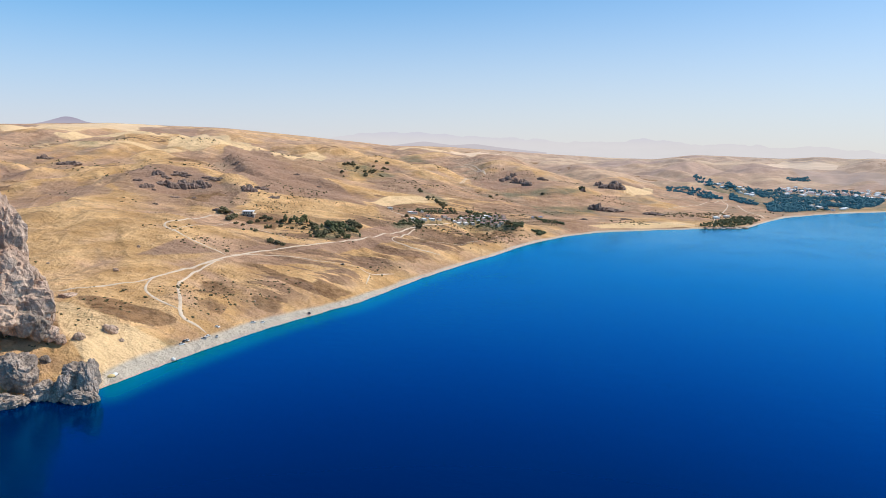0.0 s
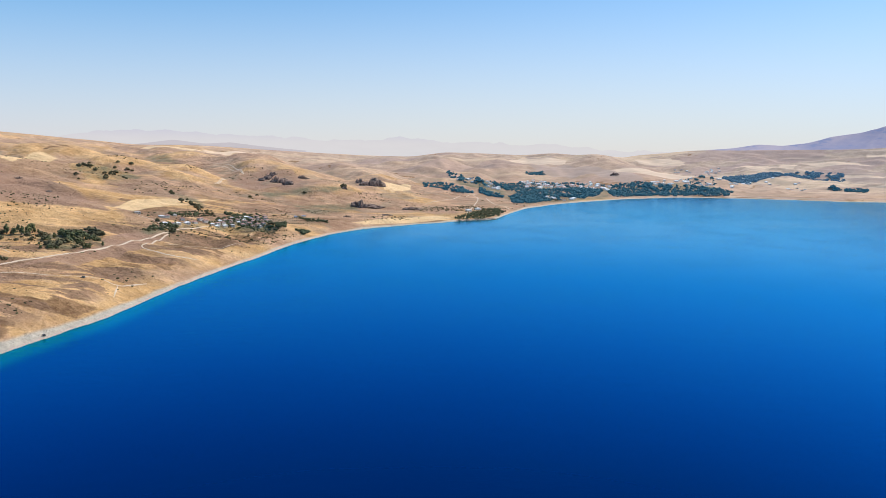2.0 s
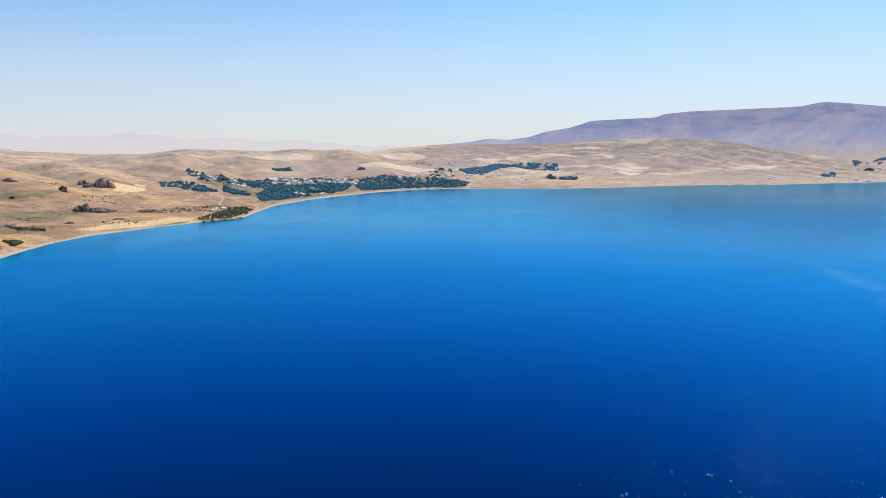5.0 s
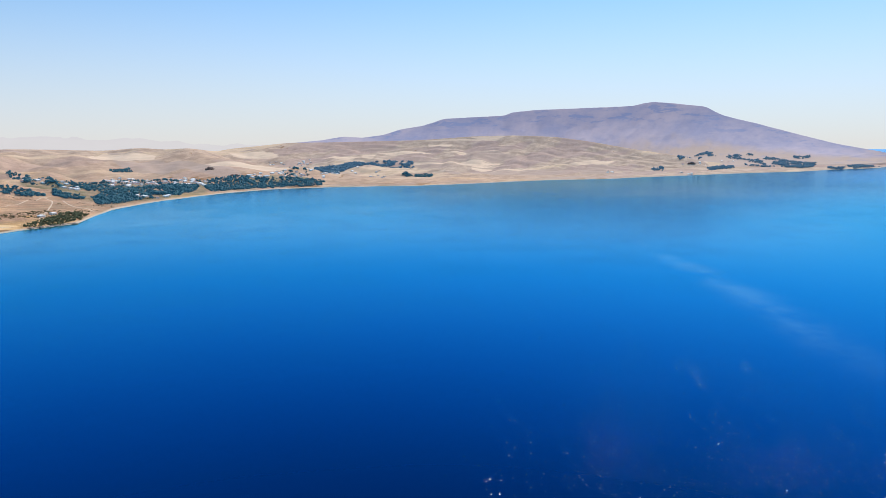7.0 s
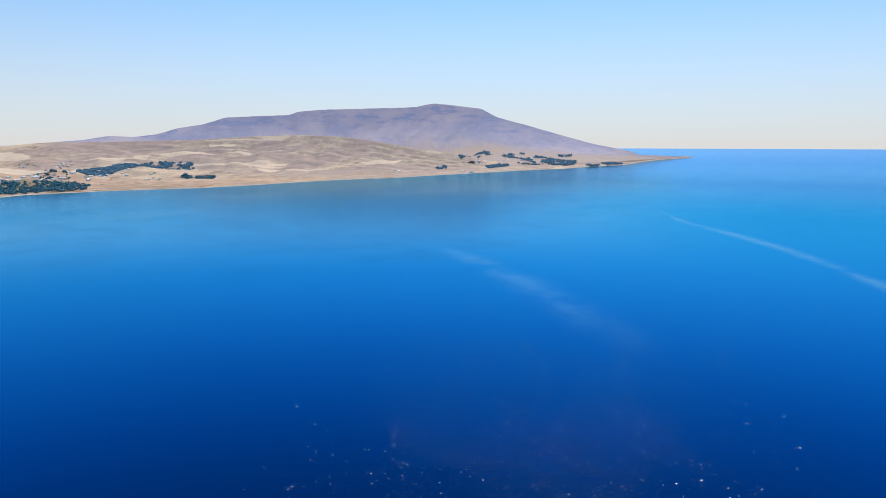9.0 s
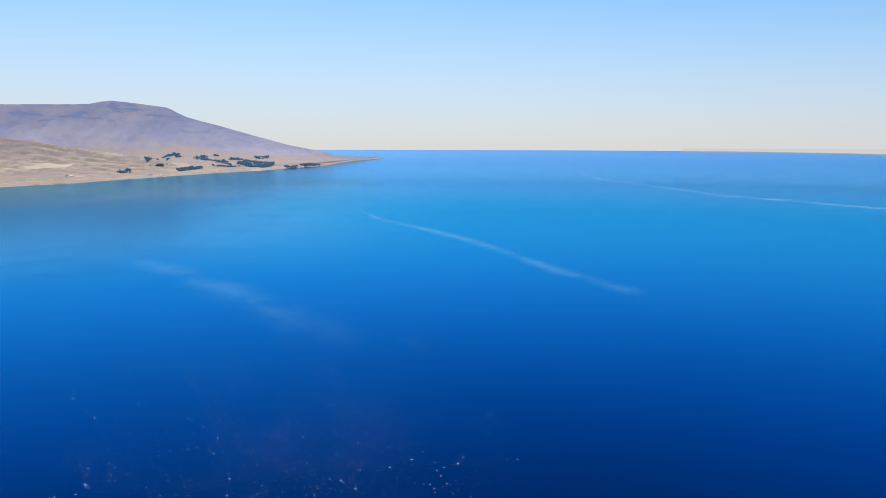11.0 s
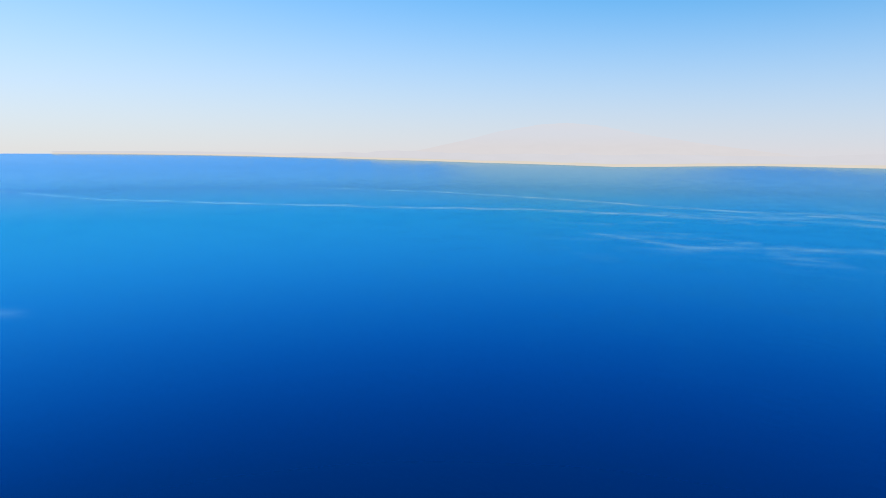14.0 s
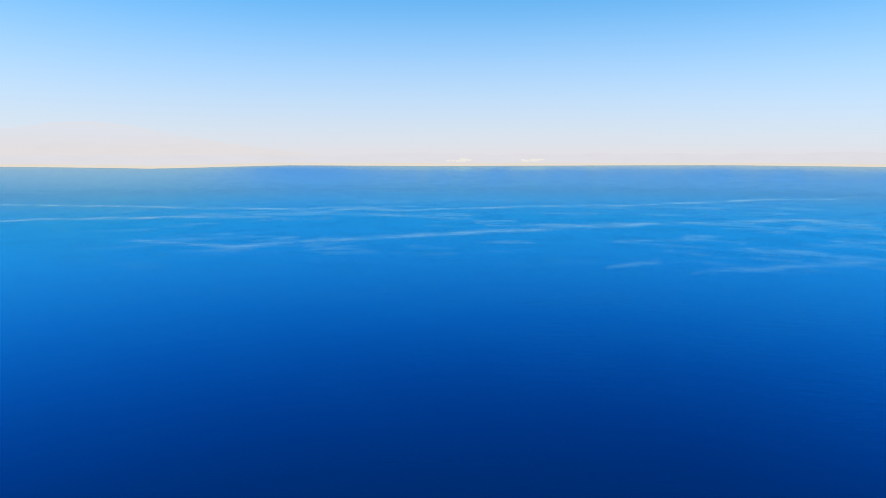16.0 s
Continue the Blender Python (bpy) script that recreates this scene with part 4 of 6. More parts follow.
MORE_TREES += [
    (8.59, 1042, 5.2), (7.67, 1480, 3.6), (7.54, 1006, 7.5), (7.53, 1489, 4.9), (7.53, 1482, 3.6), (7.44, 1464, 5.9),
    (6.99, 1227, 2.9), (6.96, 1359, 3.3), (6.89, 1171, 2.9), (6.86, 1377, 4.5), (6.82, 1354, 5.5), (6.81, 1336, 3.3),
    (6.8, 1107, 2.7), (6.77, 1361, 3.3), (6.75, 1233, 2.9), (6.72, 1356, 4.4), (6.66, 1177, 2.9), (6.56, 1116, 2.8),
    (6.52, 1238, 3.0), (6.48, 1348, 3.3), (6.42, 1197, 2.9), (6.39, 1394, 4.5), (6.32, 1128, 2.8), (6.28, 1244, 3.0),
    (6.18, 1216, 2.9), (6.15, 1341, 5.5),
]
MORE_TREES += [
    (6.1, 1332, 5.4), (6.09, 1143, 2.8), (6.05, 1328, 4.3), (6.04, 1248, 3.0), (5.96, 1324, 5.4), (5.95, 1220, 2.9),
    (5.85, 1171, 2.9), (5.81, 1316, 3.2), (5.81, 1302, 3.2), (5.81, 1253, 3.1), (5.77, 1325, 4.3), (5.77, 1303, 6.4),
    (5.71, 1223, 3.0), (5.61, 1184, 2.9), (5.57, 1294, 5.3), (5.57, 1277, 5.2), (5.57, 1262, 3.1), (5.53, 1317, 5.4),
    (5.47, 1227, 3.0), (5.39, 1299, 5.3), (5.37, 1191, 2.9), (5.33, 1266, 3.1), (5.23, 1230, 3.0), (5.14, 1201, 2.9),
    (5.1, 1268, 3.1), (5.0, 1238, 3.0),
]
MORE_TREES += [
    (4.95, 1260, 4.1), (4.91, 1274, 3.1), (4.9, 1205, 3.0), (4.86, 1269, 3.1), (4.76, 1244, 3.0), (4.66, 1217, 3.0),
    (4.62, 1272, 3.1), (4.57, 1248, 3.0), (4.57, 1232, 3.0), (4.57, 1232, 3.0), (4.52, 1248, 3.0), (4.43, 1221, 3.0),
    (4.42, 1217, 3.0), (1.63, 1558, 6.1), (1.07, 1583, 5.2), (0.05, 1153, 7.6), (-2.66, 1639, 6.8), (-5.85, 1728, 11.4),
]
# Village houses: bearing, distance.
VILLAGE = []
VILLAGE += [
    (3.05, 1204), (2.55, 1210), (2.03, 1235), (1.67, 1232), (1.15, 1241), (0.54, 1251),
    (4.02, 1141), (3.63, 1156), (3.2, 1163), (2.66, 1177), (2.11, 1190), (1.52, 1208),
    (1.04, 1218), (0.47, 1218), (4.61, 1091), (4.18, 1104), (3.77, 1110), (3.19, 1135),
    (2.54, 1167), (2.11, 1173), (1.39, 1173), (0.79, 1180), (0.34, 1205), (4.25, 1090),
    (3.63, 1099), (3.04, 1103), (2.25, 1153), (1.72, 1163), (1.11, 1160), (0.64, 1160),
    (1.52, 1153), (0.93, 1153), (8.16, 1035), (7.53, 1038), (7.15, 1048), (6.47, 1063),
    (5.88, 1076), (5.1, 1098), (6.82, 1079), (5.47, 1104),
]
VILLAGE += [
    (8.29, 1078), (7.93, 1079), (7.4, 1111), (10.0, 1081), (-1.96, 1283), (-2.58, 1319),
]
# Rock outcrops: bearing, distance, width, height.
OUTCROPS = []
OUTCROPS += [
    (35.58, 1619, 23.6, 11.8), (34.18, 1527, 34.8, 11.2), (29.51, 1141, 9.6, 7.7), (28.86, 1104, 20.0, 13.6), (28.4, 996, 6.3, 4.0), (27.98, 1171, 21.6, 12.7),
    (27.33, 1130, 26.0, 18.6), (26.95, 1063, 10.1, 3.4), (26.48, 1190, 23.4, 8.8), (25.68, 1134, 42.3, 22.1), (25.59, 1059, 5.9, 4.2), (24.76, 1131, 18.3, 12.8),
    (24.07, 1173, 24.9, 7.7), (23.42, 945, 19.6, 12.1), (22.32, 1549, 12.7, 5.1), (21.42, 1089, 21.9, 16.4), (20.45, 1106, 18.5, 8.3), (19.45, 1056, 12.2, 7.0),
    (17.62, 1436, 9.6, 4.8), (15.82, 1348, 8.5, 3.2),
]
OUTCROPS += [
    (0.4, 1861, 30.6, 12.3), (-0.06, 1895, 25.0, 14.1), (-0.77, 1806, 41.8, 22.4), (-1.33, 1719, 22.7, 17.0), (-2.61, 1872, 25.0, 10.9), (-5.94, 1715, 11.3, 9.9),
    (-6.11, 1357, 11.2, 4.5), (-7.06, 1573, 33.6, 18.1), (-7.18, 1872, 18.8, 17.2), (-8.19, 1579, 46.7, 11.7), (-8.31, 1837, 51.9, 21.4), (-8.89, 1835, 18.3, 19.8),
    (-9.49, 1409, 18.6, 5.8), (-11.46, 1558, 39.1, 7.8), (-28.06, 2693, 30.0, 13.8), (-29.86, 2586, 21.6, 10.8), (-66.57, 4384, 37.7, 15.1),
]
# Parked cars: bearing, distance.
CARS = []
CARS += [
    (26.9, 512), (26.72, 517), (26.5, 519), (25.21, 525), (24.94, 529), (24.2, 530),
    (24.13, 546), (21.32, 563), (20.55, 566), (16.76, 597), (13.97, 727),
]
# Beach tents: bearing, distance.
TENTS = []
TENTS += [
    (32.13, 462), (31.89, 464), (27.58, 489),
]
# Loose boulders on the slope: bearing, distance, width, height.
BOULDERS = []
BOULDERS += [
    (36.49, 482, 4.7, 3.1), (35.86, 700, 3.4, 1.7), (34.73, 590, 14.4, 2.9), (34.16, 495, 7.4, 4.1), (32.03, 516, 11.2, 5.2), (31.4, 651, 4.8, 2.7),
    (31.28, 506, 4.2, 1.7), (29.74, 735, 3.6, 2.4), (21.14, 600, 2.5, 1.5),
]
# The house with the flat white roof.
VILLA = []
VILLA += [
    (21.47, 944),
]
# Ends of the low breakwater: bearing and distance.
JETTY = (-15.52, 1394, -18.35, 1445)
# Rows of vines, from one end to the other.
VINES = [
    (0.4, 1247, -3.9, 1305),
    (0.39, 1226, -3.91, 1297),
    (0.39, 1210, -3.91, 1263),
    (0.39, 1184, -3.91, 1239),
    (0.38, 1160, -3.92, 1226),
    (0.38, 1156, -3.92, 1216),
]


# ---- ground, lake and distance ----
def sheet(name, points, mat, masks=None, closed=False):
    """A grid of points, rows by columns, as one smooth mesh."""
    rows, cols = points.shape[:2]
    i = np.arange(rows * cols).reshape(rows, cols)
    if closed:
        i = np.concatenate([i, i[:, :1]], 1)
    q = np.stack([i[:-1, :-1], i[:-1, 1:], i[1:, 1:], i[1:, :-1]], -1).reshape(-1, 4)
    me = bpy.data.meshes.new(name)
    me.vertices.add(rows * cols)
    me.vertices.foreach_set("co", points.astype(np.float32).ravel())
    me.loops.add(q.size)
    me.loops.foreach_set("vertex_index", q.astype(np.int32).ravel())
    me.polygons.add(len(q))
    me.polygons.foreach_set("loop_start", np.arange(0, q.size, 4, dtype=np.int32))
    me.polygons.foreach_set("use_smooth", np.ones(len(q), dtype=bool))
    for key, values in (masks or {}).items():
        me.attributes.new(key, "FLOAT", "POINT").data.foreach_set("value", values.astype(np.float32).ravel())
    me.update(calc_edges=True)
    me.materials.append(mat)
    return new(name, me)


def inside(az, d, corners):
    """1 within the polygon of bearing and distance corners."""
    hit = np.zeros(np.shape(az), bool)
    x, y = np.asarray(az, float), np.log(d)
    for (x0, d0), (x1, d1) in zip(corners, corners[1:] + corners[:1]):
        y0, y1 = math.log(d0), math.log(d1)
        if y0 != y1:
            hit ^= ((y0 > y) != (y1 > y)) & (x < (x1 - x0) * (y - y0) / (y1 - y0) + x0)
    return hit * 1.0


def build_land():
    az = np.r_[np.arange(100, 42, -0.5), np.arange(42, -85.2, -0.09)]
    rows = np.linspace(0, 1, 540) ** 1.15
    start = shore_d(az) * 0.985 - 6
    end = np.maximum(over(RIDGE_D, az) * 1.22, shore_d(az) + 900)
    d = start * (end / start) ** rows[:, None]
    a = np.broadcast_to(az, d.shape)
    z = ground(a, d)
    z = np.where(a < -83.6, z - (-83.6 - a) * 25, z)
    p, _ = place(a, d, z)
    i = inland(a, d)
    g, where = gully(a, d)
    wob = fbm(p[..., 0] / 90, p[..., 1] / 90, 31, 3)
    fine = fbm(p[..., 0] / 30, p[..., 1] / 30, 33, 3)
    masks = {
        "beach": ramp(a, 33.6, 32.2) * ramp(a, -86, -80) * (1 - ramp(i + 5 * wob, beach_width(a) - 2, beach_width(a) + 4)) * (0.55 + 0.45 * ramp(a, -60, -20)),
        "coast": ramp(i, 14, 40) * (1 - ramp(i + 60 * wob, 190, 330)) * ramp(a, -9, 2) * (1 - ramp(a, 19, 25)),
        "scrub": 0.9 * ramp(g, 0.3, 0.75) * where,
        "soil": 0.45 * ramp(d, 900, 2200) + 0.45 * ramp(a, 8, -6) + 0.3 * wob - 0.05 * from_grid(RELIEF, a, d) * (1 - 0.5 * ramp(d, 1500, 3500)),
        "stream": ramp(from_grid(STREAM, a, d), 0.06, 0.3) * ramp(i, 30, 90),
        # Grows with distance and carries the painted haze.
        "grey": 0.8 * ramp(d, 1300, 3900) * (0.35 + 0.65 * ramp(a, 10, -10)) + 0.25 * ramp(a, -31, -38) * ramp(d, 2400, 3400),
    }
    for key, blocks in FIELDS.items():
        m = np.zeros_like(d)
        soft = {"pale": 0.06, "plough_shade": 0.10, "green": 0.3, "scrub_shade": 0.5, "brown": 0.8}[key]
        for block in blocks:
            lo, hi = min(c[0] for c in block) - 1.5, max(c[0] for c in block) + 1.5
            cols = np.nonzero((az >= lo) & (az <= hi))[0]
            sl = slice(cols[0], cols[-1] + 1)
            aa, dd, ww = a[:, sl] + 0.6 * soft * wob[:, sl], d[:, sl] * (1 + 0.016 * soft * fine[:, sl]), 0.0
            for k in range(12):
                u, v = math.cos(k * 2.4) * math.sqrt((k + 0.5) / 12), math.sin(k * 2.4) * math.sqrt((k + 0.5) / 12)
                ww = ww + inside(aa + soft * u, dd * (1 + 0.02 * soft * v), block) / 12
            m[:, sl] = np.maximum(m[:, sl], ww)
        masks[key] = m
    masks["brown"] = np.maximum(masks["brown"], 0.42 * ramp(d, 1350, 2000) * ramp(a, 9, 2) * (1 - 0.6 * ramp(d, 3000, 4200)) * ramp(wob, -0.6, 0.2))
    # Scrub and the painted bank shadow share this mask.
    soft = masks.pop("scrub_shade") * ramp(fbm(p[..., 0] / 45, p[..., 1] / 45, 37, 4), -0.4, 0.2)
    f, h = folds(a, d)
    hollow = np.exp(-(f / 0.045) ** 2) * ramp(i, 60, 300) * (1 - ramp(d, 2800, 4000)) + (0.7 - 0.4 * ramp(a, -31, -36)) * np.exp(-(h / 0.05) ** 2) * ramp(d, 2800, 4000)
    masks["scrub"] = np.maximum.reduce([masks["scrub"], 0.9 * soft, 0.62 * hollow * ramp(wob, -0.5, 0.2)])
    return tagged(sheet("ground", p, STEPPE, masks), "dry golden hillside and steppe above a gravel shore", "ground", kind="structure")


def streak(az, d, line, width):
    """How near a point of the lake lies to a drift line; distances count in their logarithm."""
    best, along = np.full(np.shape(az), 9.0), np.zeros(np.shape(az))
    x, y = az, np.log(d) * 14
    for n, ((a0, d0), (a1, d1)) in enumerate(zip(line, line[1:])):
        p, u = np.array([a0, math.log(d0) * 14]), np.array([a1 - a0, math.log(d1 / d0) * 14])
        s = np.clip(((x - p[0]) * u[0] + (y - p[1]) * u[1]) / (u @ u), 0, 1)
        r = np.hypot(x - p[0] - s * u[0], y - p[1] - s * u[1])
        along = np.where(r < best, (n + s) / (len(line) - 1), along)
        best = np.minimum(best, r)
    w = width * (0.6 + 0.9 * along)
    return np.exp(-(best / w) ** 2) * ramp(along, 0.0, 0.06) * (1 - ramp(along, 0.78, 1.0))


SLICKS = [
    (0.28, 0.55, [(-79.3, 1891), (-84.0, 1380), (-90.2, 1118), (-98.0, 840), (-103, 750), (-107, 700)]),
    (0.75, 0.32, [(-57.0, 1433), (-60.9, 1256), (-64.7, 953), (-69.1, 804), (-75.3, 617), (-83.7, 486)]),
    (0.17, 1.0, [(-100.3, 3791), (-101.7, 3147), (-110.6, 2274), (-119.4, 2024), (-132.9, 1816), (-146.0, 1753), (-157.0, 1660), (-180, 1700)]),
    (0.17, 1.0, [(-119.3, 2931), (-132.8, 2603), (-145, 2230), (-155, 1950), (-171.2, 1784), (-189.8, 2027), (-202.1, 2506), (-212, 2900)]),
    (0.3, 0.9, [(-149.0, 1274), (-157.0, 1146), (-166, 1190), (-180, 1310), (-202.2, 1708), (-209, 1850)]),
    (0.22, 0.6, [(-188.2, 904), (-192.6, 1009)]),
    (0.3, 0.6, [(-194.4, 889), (-202.4, 1018), (-209, 1129)]),
    (0.5, 0.4, [(-31.3, 1706), (-34.6, 1727)]),
    (0.5, 0.35, [(-38.3, 1662), (-42, 1592), (-46, 1500)]),
]


def build_lake():
    az = np.linspace(104.8, -255.2, 900, endpoint=False)
    d = np.r_[0.0005, np.geomspace(3, 380, 24)[:-1], np.geomspace(380, 21400, 250)]
    a, dd = np.broadcast_to(az, (len(d), len(az))), np.broadcast_to(d[:, None], (len(d), len(az)))
    p, _ = place(a, dd, np.zeros(dd.shape))
    near = ramp(a, -88, -84)
    off = np.where(a > -88, -inland(np.clip(a, -89, 100), dd), 1e4)
    slick = np.zeros(dd.shape)
    warp = 0.5 * fbm(a / 3.5, np.log(dd) * 7, 55, 4)
    for width, power, line in SLICKS:
        slick = np.maximum(slick, power * streak(a + warp * 1.5, dd * (1 + 0.05 * warp), line, width))
    x, y = p[..., 0], p[..., 1]
    # Bay drawn paler: soft patches, plus haze put into the water's colour.
    bay = ramp(a, -92, -62) * ramp(a, 0, -16) * ramp(dd, 750, 1300) * (1 - ramp(dd, 2300, 3200))
    marble = ramp(fbm(x / 520 + warp, y / 420 + warp, 63, 3), -0.2, 0.45)
    open_water = ramp(a, -140, -165) * ramp(dd, 850, 1200) * (1 - ramp(dd, 1700, 2400))
    slick = np.maximum(slick, 0.5 * open_water * ramp(fbm(a / 5 + warp, np.log(dd) * 22, 67, 4), 0.08, 0.4))
    masks = {"shallow": near * ramp(a, 34.5, 32) * (1 - ramp(off, 0, 40)), "slick": slick, "calm": bay * (0.34 + 0.22 * marble)}
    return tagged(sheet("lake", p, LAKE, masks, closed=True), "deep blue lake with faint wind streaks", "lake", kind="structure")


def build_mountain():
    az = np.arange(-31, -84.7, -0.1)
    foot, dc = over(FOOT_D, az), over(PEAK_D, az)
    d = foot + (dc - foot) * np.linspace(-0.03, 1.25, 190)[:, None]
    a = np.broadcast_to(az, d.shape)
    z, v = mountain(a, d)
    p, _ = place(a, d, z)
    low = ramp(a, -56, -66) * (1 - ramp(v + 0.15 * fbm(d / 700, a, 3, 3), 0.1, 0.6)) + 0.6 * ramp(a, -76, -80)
    return tagged(sheet("mountain", p, HAZY_MOUNTAIN, {"low": np.clip(low, 0, 1), "high": ramp(v, 0.55, 0.8) * (1 - ramp(v, 0.97, 1.0))}), "long mountain behind the bay, violet-grey with haze", "mountain", kind="structure")


def backdrop(name, rows, d, mat, label, rough=0.10, foot=5400.0):
    """A far skyline from bearing and elevation, 2 km deep, on the lake's level."""
    rows = np.array(rows, float)[::-1]
    az = np.arange(rows[-1, 0], rows[0, 0], -0.15)
    el = np.interp(az, rows[:, 0], rows[:, 1])
    k = np.hanning(7)
    el = np.convolve(np.pad(el, 3, mode="edge"), k / k.sum(), mode="valid") + rough * fbm(az * 0.9, az * 0 + d / 1000, 7, 5)
    v = np.r_[np.linspace(0, 1.3, 16)][:, None]
    top = EYE + (d + 1500) * np.tan(np.radians(el))
    plain_d = np.array([foot, foot * 0.6 + d * 0.3, d * 0.75])[:, None] + 0 * az
    dd = np.concatenate([plain_d, d + 1500 * v + 0 * az])
    z = np.concatenate([0 * plain_d + 6, 6 + np.where(v <= 1, (top - 6) * v, (top - 6) * (1 - (v - 1) * 1.5))])
    a = np.broadcast_to(az, dd.shape)
    p, _ = place(a, dd, z)
    return tagged(sheet(name, p, mat), label, "hills", kind="structure")


build_land()
build_lake()
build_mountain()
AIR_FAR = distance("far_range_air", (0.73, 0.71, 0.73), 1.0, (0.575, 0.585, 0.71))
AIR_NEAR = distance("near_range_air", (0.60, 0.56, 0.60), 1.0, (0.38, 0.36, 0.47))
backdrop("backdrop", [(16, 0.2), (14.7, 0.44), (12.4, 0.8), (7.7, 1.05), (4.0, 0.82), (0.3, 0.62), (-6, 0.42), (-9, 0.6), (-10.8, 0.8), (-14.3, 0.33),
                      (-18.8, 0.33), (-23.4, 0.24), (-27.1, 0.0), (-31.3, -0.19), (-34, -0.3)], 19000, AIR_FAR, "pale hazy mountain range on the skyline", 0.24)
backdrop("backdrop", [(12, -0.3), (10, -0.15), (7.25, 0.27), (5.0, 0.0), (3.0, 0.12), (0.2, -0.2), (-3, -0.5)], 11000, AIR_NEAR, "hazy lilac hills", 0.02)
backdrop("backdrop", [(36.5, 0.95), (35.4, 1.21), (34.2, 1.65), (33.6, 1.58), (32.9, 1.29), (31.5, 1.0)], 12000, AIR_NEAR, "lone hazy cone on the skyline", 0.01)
FAR_SHORE = [(-110, 21000), (-118.7, 17200), (-124, 14000), (-132.6, 10500), (-140.1, 8474), (-145, 7700), (-151.5, 6700), (-155, 7000), (-162, 8000), (-168, 7700),
             (-174, 7450), (-180, 7700), (-185, 7946), (-197, 8800), (-210, 8500), (-235, 9000), (-256, 9000)]


def build_far_shore(name, lift, back, deep, mat, label):
    """The low land across the lake, its near edge on the waterline or further back, its top at a given elevation."""
    rows = np.array(FAR_SHORE, float)[::-1]
    az = np.arange(-108, -256, -0.2)
    ds = np.interp(az, rows[:, 0], rows[:, 1]) * back
    v = np.linspace(0, 1, 14)[:, None]
    d = np.minimum(ds * (1 + deep * v), 26000)
    a = np.broadcast_to(az, d.shape)
    rough = (lift[1] * fbm(az / 9, az * 0, 5, 2) + lift[2] * fbm(az / 1.6, az * 0 + 9, 15, 4)) * ramp(az, -116, -132)
    top = np.maximum(EYE + ds * (1 + deep) * np.tan(np.radians(np.maximum(lift[0] + rough, -0.34))), 2) if lift[0] > -0.5 else 22 + 60 * rough
    z = -3 + (top + 3) * v ** 0.8
    p, _ = place(a, d, z)
    return tagged(sheet(name, p, mat), label, "shore", kind="structure")


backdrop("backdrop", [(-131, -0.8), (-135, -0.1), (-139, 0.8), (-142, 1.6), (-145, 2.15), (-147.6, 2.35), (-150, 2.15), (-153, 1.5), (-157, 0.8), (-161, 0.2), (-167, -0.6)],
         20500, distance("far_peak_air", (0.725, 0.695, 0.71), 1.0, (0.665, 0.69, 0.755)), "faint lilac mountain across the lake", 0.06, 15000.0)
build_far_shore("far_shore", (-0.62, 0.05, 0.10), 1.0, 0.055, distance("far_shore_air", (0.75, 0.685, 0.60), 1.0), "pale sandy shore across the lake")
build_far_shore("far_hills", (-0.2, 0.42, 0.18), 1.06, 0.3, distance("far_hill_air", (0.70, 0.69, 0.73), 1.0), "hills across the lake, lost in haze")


# ---- roads ----
def mesh_object(name, verts, faces, mat, parent=None, label="", smooth=False):
    me = bpy.data.meshes.new(name)
    me.from_pydata([tuple(map(float, v)) for v in verts], [], [tuple(map(int, f)) for f in faces])
    me.materials.append(mat)
    if smooth:
        me.polygons.foreach_set("use_smooth", np.ones(len(me.polygons), dtype=bool))
    ob = new(name, me)
    ob.parent = parent
    return tagged(ob, label)


def part(name, bm, mat, parent=None, label="", smooth=False):
    me = bpy.data.meshes.new(name)
    if smooth:
        for f in bm.faces:
            f.smooth = True
    bm.to_mesh(me)
    bm.free()
    me.materials.append(mat)
    ob = new(name, me)
    ob.parent = parent
    return tagged(ob, label)


def spot(az, d):
    """A point of the land in the world, and the scale there."""
    p, s = place(np.array([az]), np.array([float(d)]), surface(np.array([az]), np.array([float(d)])))
    return Vector(p[0]), float(s[0])


def dirt():
    m, t, b = material("pale_dirt", 0.95)
    c = n_mix(t, n_range(t, n_noise(t, 0.12, 5), 0.3, 0.7), (0.56, 0.43, 0.31), (0.68, 0.54, 0.41))
    put(t, c, b.inputs["Base Color"])
    return m


DIRT = dirt()


